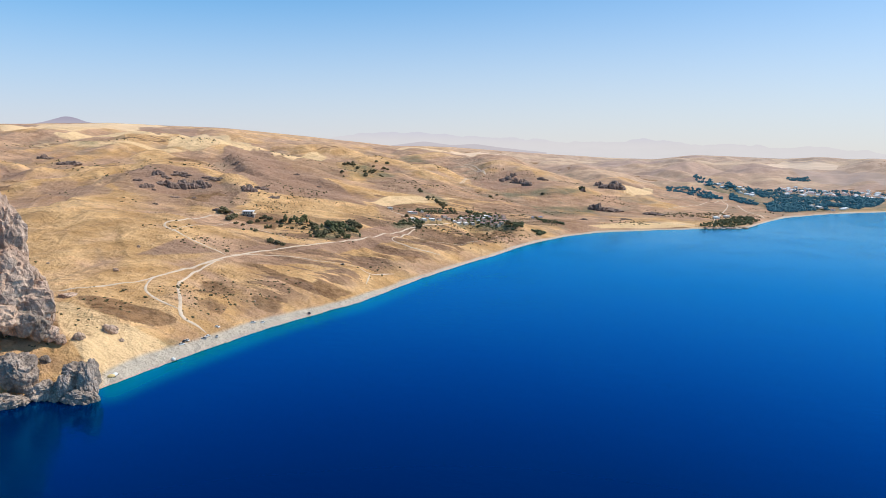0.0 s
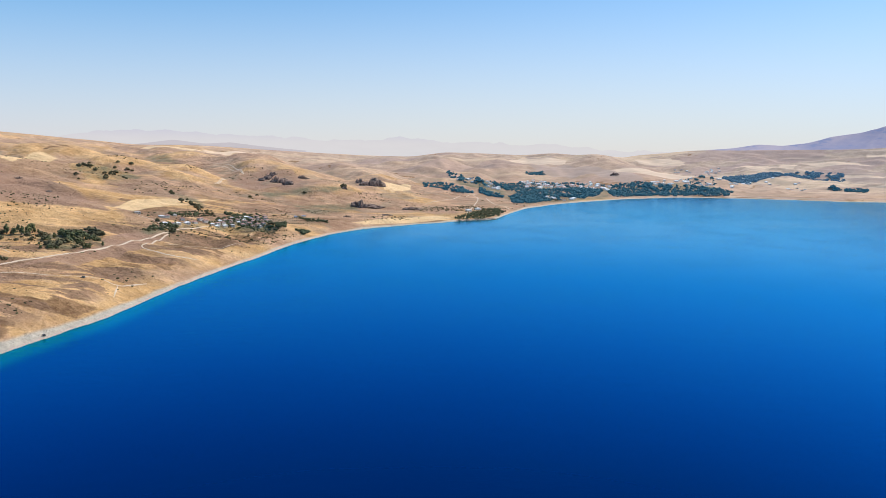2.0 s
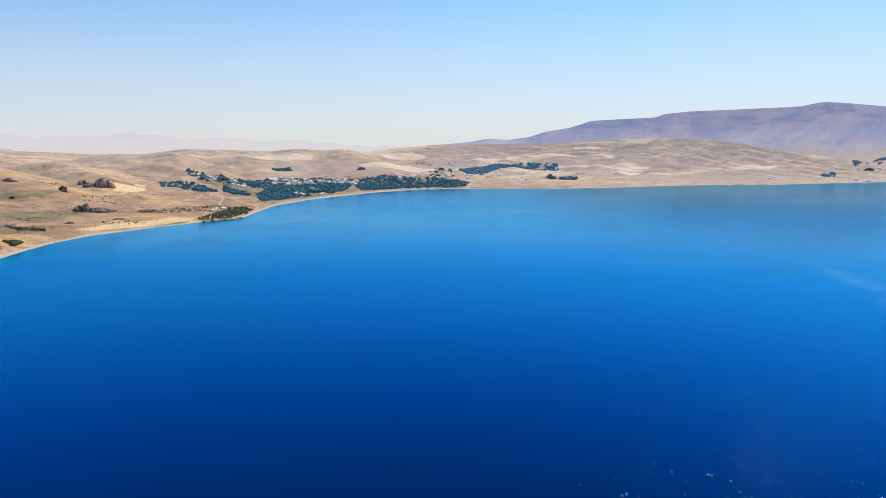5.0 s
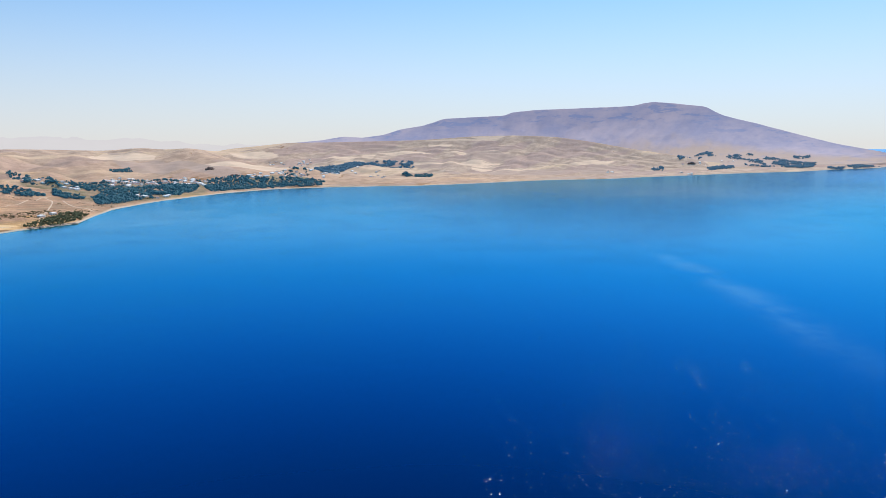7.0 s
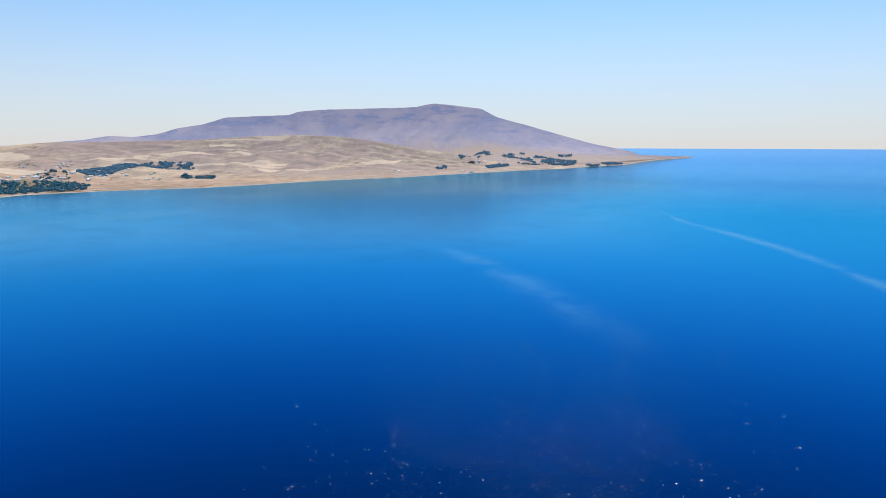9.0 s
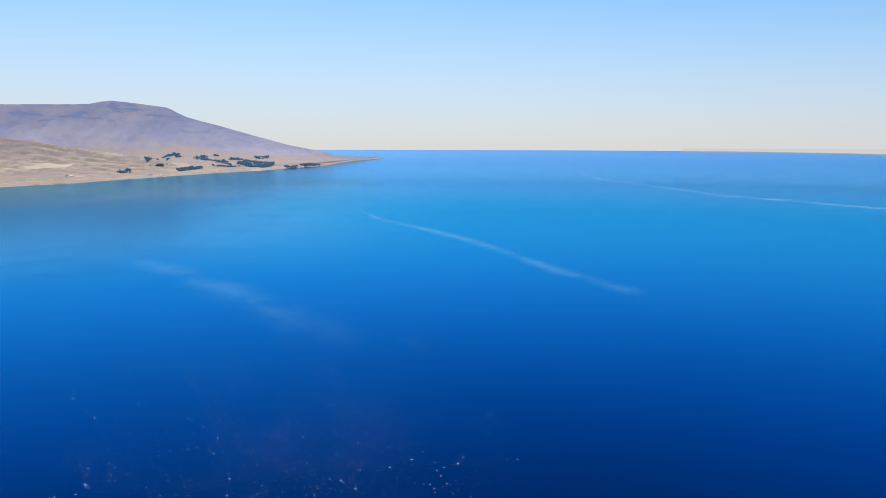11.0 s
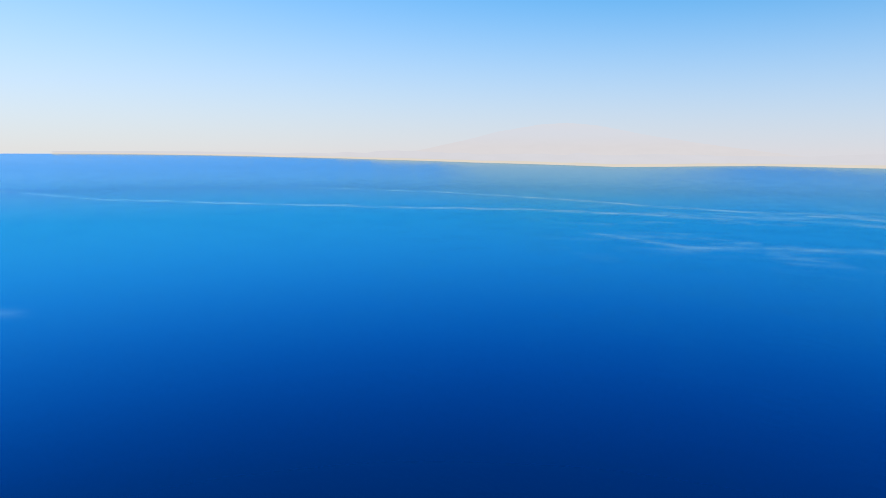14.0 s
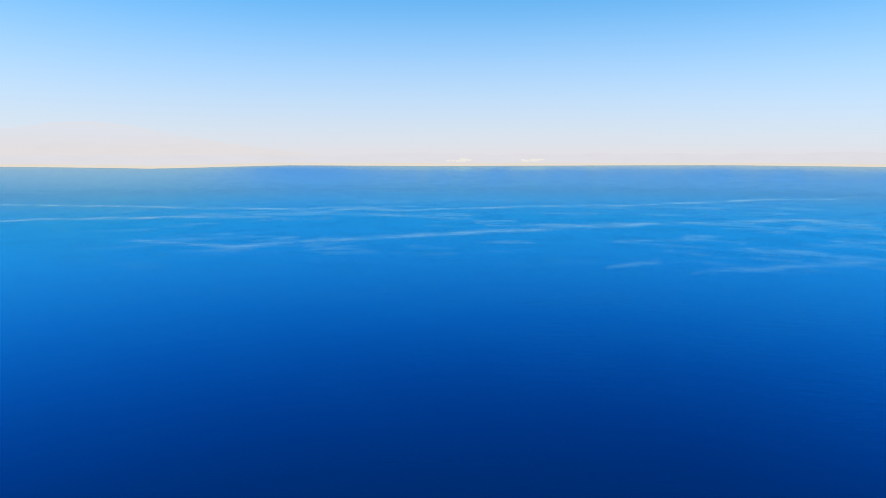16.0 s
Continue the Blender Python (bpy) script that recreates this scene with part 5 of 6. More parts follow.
def road(width, line):
    pts = np.array([(-d * math.sin(radians(a)), d * math.cos(radians(a))) for a, d in line])
    for _ in range(3):
        cut = [pts[:1]]
        for p, q in zip(pts, pts[1:]):
            cut.append(np.array([0.75 * p + 0.25 * q, 0.25 * p + 0.75 * q]))
        pts = np.concatenate(cut + [pts[-1:]])
    gaps = np.r_[0, np.cumsum(np.hypot(*np.diff(pts, axis=0).T))]
    at = np.arange(0, gaps[-1], 4.0)
    xy = np.stack([np.interp(at, gaps, pts[:, 0]), np.interp(at, gaps, pts[:, 1])], 1)
    side = np.gradient(xy, axis=0)
    side = np.stack([-side[:, 1], side[:, 0]], 1) / np.hypot(side[:, 0], side[:, 1])[:, None]
    w = width * 0.47 * (0.5 + 0.25 * fbm(at / 22, at * 0 + width, 61, 3))
    w = w * (0.35 + 0.65 * np.minimum(ramp(at, 0, 14), ramp(at[-1] - at, 0, 14)))
    cross = np.linspace(-1, 1, 5)
    xy = xy[:, None, :] + side[:, None, :] * (w[:, None] * cross)[..., None]
    d, az = np.hypot(xy[..., 0], xy[..., 1]), np.degrees(np.arctan2(-xy[..., 0], xy[..., 1]))
    near = np.maximum.reduce([surface(az, d), surface(az, d + 1), surface(az, d - 1)])
    p, _ = place(az, d, near + 0.12 - 0.2 * np.abs(cross) ** 4)
    return tagged(sheet("road", p, DIRT), "pale unpaved dirt road across dry grass", "road", kind="structure")


for width, line in ROADS:
    road(width, line)


# ---- rocks ----
def lump(bm, centre, radii, seed, level=4, rough=0.28, crack=0.5, grain=2.2):
    """A weathered block of rock: a ball broken into angular cells of three sizes, with open joints between them."""
    made = bmesh.ops.create_icosphere(bm, subdivisions=level, radius=1.0)["verts"]
    off = Vector((seed * 7.31, seed * 3.17, seed * 5.77))
    turn = Euler((0.5 * math.sin(seed), 0.5 * math.cos(seed * 1.7), seed * 2.4)).to_matrix()
    for v in made:
        u = v.co.normalized()
        w = turn @ u
        r = 0.74 + 0.24 / max(abs(w.x), abs(w.y), abs(w.z))
        q = (turn @ Vector((u.x, u.y, u.z * 0.8))) * grain + off
        q = q + 0.25 * noise.noise_vector(q * 1.7)
        dist, spots = noise.voronoi(q)
        gap = dist[1] - dist[0]
        dist2, spots2 = noise.voronoi(q * 2.4)
        step = 0.75 * noise.noise(spots[0] * 3.1) + 0.42 * noise.noise(spots2[0] * 2.7)
        if level > 3:
            _, spots3 = noise.voronoi(q * 5.5)
            step += 0.22 * noise.noise(spots3[0] * 2.3)
        r *= 1 + rough * (step + 0.7 * noise.fractal(u * 1.4 + off, 1.0, 2.0, 3))
        r *= 1 - crack * 0.18 * math.exp(-gap / 0.07) - crack * 0.08 * math.exp(-(dist2[1] - dist2[0]) / 0.08)
        v.co = Vector((u.x * radii[0], u.y * radii[1], u.z * radii[2])) * r + Vector(centre)
    return made


def polar(az, d, z):
    return Vector((-d * math.sin(radians(az)), d * math.cos(radians(az)), z))


def crag():
    """The tall castle-like rock at the near end of the beach."""
    base = new("crag")
    for n, (az, d, z, rx, ry, rz) in enumerate([
            (44.5, 535, 60, 42, 34, 70), (38.9, 532, 84, 17, 14, 29), (41.5, 535, 104, 18, 16, 34), (38.4, 515, 50, 21, 17, 24), (37.2, 516, 46, 12, 10, 19),
            (40.6, 512, 48, 18, 16, 26), (39.9, 522, 70, 16, 13, 16), (36.3, 508, 34, 5.5, 5, 12)]):
        body = bmesh.new()
        lump(body, polar(az, d, z), (rx, ry, rz), n + 1.3, 5, 0.34, 0.45, 1.5)
        part("rock_mass", body, CRAG, base)
    for n, (az, d, z, rx, ry, rz) in enumerate([(39.2, 500, 38, 13, 8, 9), (37.6, 500, 33, 10, 7, 9), (36.7, 497, 28.5, 7, 5, 8), (36.0, 496, 24.5, 5, 4, 5), (35.4, 493, 21, 3.5, 3, 3.5)]):
        b = bmesh.new()
        lump(b, polar(az, d, z), (rx, ry, rz), n + 21.7, 4, 0.34, 0.4, 1.4)
        part("slab", b, SHORE_ROCK if n in (1, 2) else CRAG, base)
    return tagged(base, "tall weathered reddish-grey rock crag above the shore", "crag")


def boulder(az, d, z, radii, seed, label, level=4, mat=None, group=""):
    b = bmesh.new()
    c = polar(az, d, z)
    lump(b, (0, 0, 0), radii, seed, level, 0.36, 0.5, 1.3)
    ob = part("boulder", b, mat or CRAG)
    ob.location = c
    return tagged(ob, label, "rock", group=group)


crag()
for n, (az, d, z, rx, ry, rz) in enumerate([(33.75, 433, 9, 5.5, 7, 12), (34.5, 440, 15, 8, 6, 6), (35.2, 436, 7, 5, 5, 8), (34.5, 429, 3, 8.5, 5, 4.5), (33.6, 428, 1.5, 4.5, 4, 4),
                                            (38.3, 456, 14, 11, 9, 11), (37.2, 445, 3, 6.5, 5, 4.5), (36.3, 443, 4.5, 6, 5, 6), (39.3, 441, 2, 9, 6, 4.5), (35.9, 438, 1.5, 4, 4, 3),
                                            (38.3, 441, 1.5, 5, 4, 3), (36.5, 471, 15.5, 3, 2.6, 2.8)]):
    boulder(az, d, z, (rx, ry, rz), 3.9 + n * 1.7, "big cracked grey boulder standing in the lake's edge", 5, SHORE_ROCK, group="boulders at the water")
for n, (az, d, w, h) in enumerate(BOULDERS):
    p, s = spot(az, d)
    boulder(az, d, p.z + h * 0.2, (w * 0.5, w * 0.4, h * 0.75), 31.1 + n, "loose grey boulder lying on the dry slope", 3, group="boulders on the slope")


for n in range(9):
    az, d = JETTY[0] + (JETTY[2] - JETTY[0]) * n / 8, JETTY[1] + (JETTY[3] - JETTY[1]) * n / 8
    boulder(az, d + 5 * math.sin(n * 2.1), 0.6, (5.0 + 2 * math.sin(n * 1.7), 3.5, 2.2 + 0.8 * math.cos(n * 2.9)), 61.3 + n, "pale rough rock of a low breakwater in the lake", 3, SHORE_ROCK, group="breakwater rocks")


def outcrop(az, d, w, h, seed):
    rnd = random.Random(int(seed * 10))
    p, s = spot(az, d)
    base = new("rock_outcrop")
    base.location, base.scale = p, (s, s, s)
    count = 6 + int(min(9, w / 6)) if d < 1300 else 7
    for n in range(count):
        k = (n + 0.5) / count - 0.5 + rnd.uniform(-0.08, 0.08)
        size = w / count * rnd.uniform(0.7, 1.9) * (1.25 if d < 1300 else 1.05)
        deep = rnd.uniform(-0.3, 0.4) * w * (1.0 if d < 1300 else 0.5)
        q, _ = spot(az - math.degrees(k * w / d), d + deep)
        tall = h * rnd.uniform(0.3, 0.7) * (1.1 - abs(k)) * (1.0 if d < 1300 else 1.6)
        b = bmesh.new()
        lump(b, (0, 0, 0), (size * 1.1, size * 1.0, tall * 0.62), seed + n * 2.3, 3, 0.40, 1.1, 1.5)
        block = part("rock", b, DARK_ROCK, base)
        block.location = (q - p) / s + Vector((0, 0, tall * 0.1))
    return tagged(base, "dark weathered rock outcrop on the dry hillside", "rock", group="hillside outcrops")


for n, row in enumerate(OUTCROPS):
    outcrop(*row, 51.3 + n * 3.1)


# ---- trees ----
def leaves(name, a, b, air=None):
    m, t, s = material(name, 0.8)
    n = n_noise(t, 0.35, 4)
    c = n_mix(t, n_range(t, n, 0.3, 0.7), a, b)
    c = n_mix(t, n_math(t, "MULTIPLY", n_random(t), 0.5), c, n_mix(t, 1.0, c, (1.35, 1.15, 0.75), "MULTIPLY"))
    put(t, c, s.inputs["Base Color"])
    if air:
        # Kilometres of hazy air in front of them: its light put into emission.
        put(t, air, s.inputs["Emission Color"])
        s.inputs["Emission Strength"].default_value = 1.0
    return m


# Far leaves are bluer than near ones: haze put into the colour.
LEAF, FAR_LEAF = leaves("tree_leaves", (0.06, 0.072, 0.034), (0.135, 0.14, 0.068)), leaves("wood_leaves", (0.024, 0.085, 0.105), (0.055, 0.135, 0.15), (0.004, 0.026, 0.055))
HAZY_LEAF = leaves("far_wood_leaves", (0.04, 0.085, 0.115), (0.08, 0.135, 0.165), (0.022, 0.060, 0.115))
BUSH = leaves("bush_leaves", (0.075, 0.068, 0.038), (0.13, 0.115, 0.062))
BARK = rock("bark", (0.09, 0.065, 0.05), (0.16, 0.125, 0.10), 2.0)
ICO = bmesh.new()
bmesh.ops.create_icosphere(ICO, subdivisions=1, radius=1.0)
ICO_V = np.array([v.co[:] for v in ICO.verts])
ICO_F = np.array([[v.index for v in f.verts] for f in ICO.faces])
ICO.free()


def clumps(rnd, count, spread, size, centre):
    """Leaf clumps spread unevenly through an egg-shaped crown."""
    vs, fs = [], []
    for n in range(count):
        u = rnd.normal(size=3)
        u = u / np.linalg.norm(u) * rnd.uniform(0.35, 1.0) ** 0.5
        u[2] = abs(u[2]) * 1.25 - 0.55
        r = size * rnd.uniform(0.55, 1.2) * (1 + 0.35 * rnd.normal(size=(12, 1))).clip(0.45, 1.6)
        v = ICO_V * r * np.array([1, 1, rnd.uniform(0.6, 1.0)])
        vs.append(v + np.asarray(centre) + u * np.asarray(spread))
        fs.append(ICO_F + 12 * n)
    return np.concatenate(vs), np.concatenate(fs)


def tapered(path, radii, sides=6):
    vs, fs = [], []
    for p, r in zip(path, radii):
        vs += [(p[0] + r * math.cos(6.2832 * k / sides), p[1] + r * math.sin(6.2832 * k / sides), p[2]) for k in range(sides)]
    for n in range(len(path) - 1):
        for k in range(sides):
            a, b = n * sides + k, n * sides + (k + 1) % sides
            fs.append((a, b, b + sides, a + sides))
    return vs, fs


def tree_proto(seed, slim):
    """A tree one metre tall."""
    rnd = np.random.default_rng(seed)
    base = new("tree")
    lean = rnd.uniform(-0.05, 0.05, 2)
    vs, fs = tapered([(0, 0, -0.06), (lean[0] * 0.3, lean[1] * 0.3, 0.2), (lean[0], lean[1], 0.6)], (0.035, 0.026, 0.012))
    for k in range(4):
        a = k * 1.6 + rnd.uniform(0, 0.7)
        z = 0.25 + 0.08 * k
        lv, lf = tapered([(0, 0, z), (0.1 * math.cos(a), 0.1 * math.sin(a), z + 0.12), (0.2 * math.cos(a) * slim, 0.2 * math.sin(a) * slim, z + 0.26)], (0.014, 0.01, 0.004), 4)
        fs += [tuple(i + len(vs) for i in f) for f in lf]
        vs += lv
    mesh_object("trunk", vs, fs, BARK, base)
    wide = 0.36 * slim
    cv, cf = clumps(rnd, 52, (wide, wide, 0.50), 0.115 * (0.5 + 0.5 * slim), (lean[0], lean[1], 0.44))
    mesh_object("crown", cv, cf, LEAF, base)
    return base


def bush_proto(seed):
    rnd = np.random.default_rng(seed)
    base = new("bush")
    vs, fs = tapered([(0, 0, -0.1), (0.02, 0.0, 0.3)], (0.05, 0.03))
    mesh_object("stem", vs, fs, BARK, base)
    cv, cf = clumps(rnd, 22, (0.6, 0.6, 0.42), 0.26, (0, 0, 0.42))
    mesh_object("crown", cv, cf, BUSH, base)
    return base


TREE_KINDS = [tree_proto(11, 1.0), tree_proto(12, 0.8), tree_proto(13, 1.25), tree_proto(14, 0.42)]
for k, ob in enumerate(TREE_KINDS):
    tagged(ob, "slender dark green poplar on dry ground" if k == 3 else "dark green broad-crowned tree on dry ground", "tree", group="trees by the road")
BUSHES = [tagged(bush_proto(21 + k), "grey-green dry bush on the hillside", "bush", group="bushes on the slope") for k in range(3)]


def stand(kinds, rows, seed):
    """Sets the first of each kind itself, and copies after that."""
    rnd, used = random.Random(seed), set()
    for n, (az, d, h) in enumerate(rows):
        ob = kinds[n % len(kinds)] if n < len(kinds) else rnd.choice(kinds)
        p, s = spot(az, d)
        if ob in used:
            ob = copy_thing(ob, pose(*p, 0, 0, rnd.uniform(0, 360)))
        else:
            used.add(ob)
            ob.location = p
        ob.scale = (h * s * rnd.uniform(0.9, 1.2), h * s * rnd.uniform(0.9, 1.2), h * s)


stand(TREE_KINDS, [(a, d, h * 0.74) for a, d, h in TREES], 5)
stand(BUSHES, [(a, d, h) for a, d, h in MORE_TREES], 6)


def scatter(corners, count, rnd):
    """Places spread over a polygon of bearings and distances."""
    az = np.array([c[0] for c in corners])
    dd = np.log(np.array([c[1] for c in corners], float))
    a, d = rnd.uniform(az.min(), az.max(), count * 40), np.exp(rnd.uniform(dd.min(), dd.max(), count * 40))
    keep = np.nonzero(inside(a, d, corners) > 0.5)[0][:count]
    return list(zip(a[keep], d[keep]))


def spots(az, d):
    az, d = np.asarray(az, float), np.asarray(d, float)
    return place(az, d, surface(az, d))


spread = np.random.default_rng(36)
far = [at for count, corners in HAMLETS for at in scatter(corners, count, spread)]
far.sort(key=lambda at: at[1])
FAR_AT = np.array(far)


def build_woods(name, reach, mat, label):
    rnd, pick, near = np.random.default_rng(8), random.Random(9), reach[0] == 0
    vs, fs, n = [], [], 0
    for count, corners in WOODS:
        if not reach[0] <= corners[0][1] < reach[1]:
            continue
        rows = scatter(corners, int(count * (1.1 if near else 6.0)), rnd)
        if not rows:
            continue
        points, scales = spots(*zip(*rows))
        thick = fbm(points[:, 0] / 60, points[:, 1] / 60, 88, 3)
        for (az, d), p, s, lush in zip(rows, points, scales, thick):
            if not near and (lush < (-0.34 if reach[0] < 3400 else -0.12) or np.any((np.abs(FAR_AT[:, 0] - az) * d < 600) & (FAR_AT[:, 1] - d > -9) & (FAR_AT[:, 1] - d < 45))):
                continue
            kind = pick.random()
            h = pick.uniform(5, 10) * s * (0.55 if near else (0.75 + 0.9 * max(0.0, lush)) if reach[0] < 3400 else 1.25)
            if kind > 0.88:
                h, w = h * 1.6, h * 0.28
            else:
                w = h * pick.uniform(0.5, 0.95)
            cv, cf = clumps(rnd, 9 if near else 6, (w * 0.7, w * 0.7, h * 0.38), w * (0.36 if near else 0.52), (p[0], p[1], p[2] + h * 0.5))
            tv, tf = tapered([(p[0], p[1], p[2] - 1), (p[0], p[1], p[2] + h * 0.4)], (0.25 * s, 0.15 * s), 3)
            vs += [cv, np.array(tv)]
            fs += [cf + n] + [np.array([(f[0], f[1], f[2]) for f in tf]) + n + len(cv), np.array([(f[0], f[2], f[3]) for f in tf]) + n + len(cv)]
            n += len(cv) + len(tv)
    ob = mesh_object(name, np.concatenate(vs), np.concatenate(fs), mat)
    return tagged(ob, label, "woods", kind="stuff")


build_woods("grove", (0, 1800), LEAF, "dark green garden trees between the village houses")
build_woods("woods", (1800, 3400), FAR_LEAF, "dense groves along the bay and round the hamlets, blue-green with haze")
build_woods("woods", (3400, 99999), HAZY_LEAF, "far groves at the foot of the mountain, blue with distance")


def vineyard(rows):
    """Rows of low vines on the slope beside the village."""
    rnd = np.random.default_rng(44)
    vs, fs, n = [], [], 0
    for a0, d0, a1, d1 in rows:
        points, _ = spots(np.linspace(a0, a1, 30), np.linspace(d0, d1, 30))
        for p in points:
            cv, cf = clumps(rnd, 2, (1.0, 0.7, 0.3), 0.65, (p[0], p[1], p[2] + 0.5))
            vs.append(cv)
            fs.append(cf + n)
            n += len(cv)
    ob = mesh_object("vineyard", np.concatenate(vs), np.concatenate(fs), BUSH)
    return tagged(ob, "rows of low green vines on pale dry soil", "vineyard", kind="stuff")


vineyard(VINES)


def build_scrub():
    """Small dry bushes and tufts in patches on the slopes."""
    rnd = np.random.default_rng(18)
    az = rnd.uniform(-24, 41, 26000)
    lo, hi = shore_d(az) + 45, np.minimum(over(RIDGE_D, az) * 0.8, 2000)
    d = lo * (hi / lo) ** rnd.random(26000)
    x, y = -d * np.sin(np.radians(az)), d * np.cos(np.radians(az))
    keep = np.nonzero(fbm(x / 120, y / 120, 77, 3) > rnd.uniform(0.08, 0.5, 26000))[0][:4200]
    points, scales = spots(az[keep], d[keep])
    vs, fs, n = [], [], 0
    for p, s, dist in zip(points, scales, d[keep]):
        h = rnd.uniform(0.4, 1.0) ** 2 * 1.15 * (1 + dist / 1500) * s
        cv, cf = clumps(rnd, 2, (h * 0.8, h * 0.8, h * 0.2), h * 0.7, (p[0], p[1], p[2] + h * 0.25))
        vs.append(cv)
        fs.append(cf + n)
        n += len(cv)
    ob = mesh_object("scrub", np.concatenate(vs), np.concatenate(fs), BUSH)
    return tagged(ob, "scattered small dry bushes on the slopes", "scrub", kind="stuff")


build_scrub()


# ---- houses ----
def plain(name, colour, rough=0.85, spread=0.25):
    m, t, b = material(name, rough)
    n = n_noise(t, 0.6, 4)
    c = n_mix(t, n_range(t, n, 0.3, 0.7, 0.0, spread), colour, tuple(v * 0.7 for v in colour))
    c = n_mix(t, n_math(t, "MULTIPLY", n_random(t), 0.25), c, n_mix(t, 1.0, c, (0.7, 0.68, 0.66), "MULTIPLY"))
    put(t, c, b.inputs["Base Color"])
    return m


PLASTER, ROOF_GREY = plain("plaster", (0.68, 0.58, 0.47)), plain("tin_roof", (0.54, 0.49, 0.46), 0.8)
ROOF_RED, ROOF_BLUE = plain("red_roof", (0.50, 0.29, 0.245)), plain("blue_roof", (0.22, 0.30, 0.46), 0.5)
WHITEWASH = plain("whitewash", (0.86, 0.84, 0.80), 0.8, 0.1)
ROOF_WHITE, DARK_GLASS = plain("white_roof", (0.86, 0.85, 0.83), 0.6, 0.1), plain("window_glass", (0.03, 0.035, 0.045), 0.15)
STONE_WALL, WOOD = plain("stone_wall", (0.30, 0.25, 0.22)), plain("door_wood", (0.16, 0.10, 0.07))


def box(bm, x0, x1, y0, y1, z0, z1):
    v = [bm.verts.new(c) for c in ((x0, y0, z0), (x1, y0, z0), (x1, y1, z0), (x0, y1, z0), (x0, y0, z1), (x1, y0, z1), (x1, y1, z1), (x0, y1, z1))]
    for f in ((3, 2, 1, 0), (4, 5, 6, 7), (0, 1, 5, 4), (1, 2, 6, 5), (2, 3, 7, 6), (3, 0, 4, 7)):
        bm.faces.new([v[i] for i in f])


def hip(bm, w, l, z, rise, over_by=0.5):
    """A hipped roof with an eaves board."""
    x, y, k = w / 2 + over_by, l / 2 + over_by, max(0.1, (l - w) / 2 + 0.4)
    lower = [bm.verts.new((sx * x, sy * y, z - 0.18)) for sx, sy in ((-1, -1), (1, -1), (1, 1), (-1, 1))]
    eave = [bm.verts.new((sx * x, sy * y, z + 0.05)) for sx, sy in ((-1, -1), (1, -1), (1, 1), (-1, 1))]
    r = [bm.verts.new((0, -k, z + rise)), bm.verts.new((0, k, z + rise))]
    bm.faces.new(lower[::-1])
    for i in range(4):
        bm.faces.new((lower[i], lower[(i + 1) % 4], eave[(i + 1) % 4], eave[i]))
    bm.faces.new((eave[0], eave[1], r[0]))
    bm.faces.new((eave[2], eave[3], r[1]))
    bm.faces.new((eave[1], eave[2], r[1], r[0]))
    bm.faces.new((eave[3], eave[0], r[0], r[1]))


def house_proto(w, l, h, roof_mat, label, group, windows=True, pitch=0.22):
    base = new("house")
    b = bmesh.new()
    box(b, -w / 2, w / 2, -l / 2, l / 2, -2.0, h)
    wall = part("wall", b, PLASTER if windows else WHITEWASH, base)
    b = bmesh.new()
    hip(b, w, l, h, w * pitch)
    roof = part("roof", b, roof_mat, base)
    b = bmesh.new()
    box(b, w * 0.15, w * 0.15 + 0.6, l * 0.1, l * 0.1 + 0.6, h + 0.2, h + w * pitch + 0.5)
    part("chimney", b, STONE_WALL, roof)
    if windows:
        for sx in (-1, 1):
            for y in (-0.28, 0.05, 0.32):
                b = bmesh.new()
                box(b, sx * w / 2 - 0.06, sx * w / 2 + 0.06, y * l - 0.55, y * l + 0.55, h - 2.1, h - 0.8)
                part("window", b, DARK_GLASS, base)
        b = bmesh.new()
        box(b, -0.5, 0.5, -l / 2 - 0.06, -l / 2 + 0.05, 0, 2.1)
        part("door", b, WOOD, base)
    return tagged(base, label, "house", group=group)


NEAR_HOUSES = [house_proto(9, 12, 3.4, ROOF_GREY, "small plastered village house with a grey tin roof", "village houses"),
               house_proto(9, 11, 5.6, ROOF_RED, "two-storey village house with a dull red hipped roof", "village houses"),
               house_proto(10, 13, 3.4, ROOF_WHITE, "low village house with a bright pale roof", "village houses"),
               house_proto(9, 12, 3.6, ROOF_BLUE, "small village house with a blue tin roof", "village houses")]
FAR_HOUSES = [house_proto(13, 15, 3.4, ROOF_WHITE, "far pale house with a white roof among trees", "hamlet houses", False, 0.2),
              house_proto(12, 14, 4.5, ROOF_WHITE, "far tall pale house with a bright roof among trees", "hamlet houses", False, 0.2),
              house_proto(10, 13, 3.4, ROOF_RED, "far pale house with a reddish roof among trees", "hamlet houses", False, 0.22)]


def settle_houses(kinds, rows, seed, turn, size):
    rnd, used = random.Random(seed), set()
    for n, (az, d, which) in enumerate(rows):
        ob = kinds[which]
        p, s = spot(az, d)
        m = pose(*p, 0, 0, az + turn + rnd.uniform(-14, 14) + rnd.choice((0, 90)))
        if ob in used:
            ob = copy_thing(ob, m)
        else:
            used.add(ob)
            ob.matrix_basis = m
        k = s * size * rnd.uniform(0.85, 1.1)
        ob.scale = (k, k, k)


pick = random.Random(33)
order = [n if n < 4 else pick.choice((0, 1, 1, 1, 1, 2)) for n in range(len(VILLAGE))]
order[-2] = order[-1] = 3
settle_houses(NEAR_HOUSES, [(a, d, k) for (a, d), k in zip(VILLAGE, order)], 34, 25, 0.64)
settle_houses(FAR_HOUSES, [(a, d, n if n < 3 else pick.choice((0, 0, 1, 2))) for n, (a, d) in enumerate(far[:255])], 35, 20, 0.82)


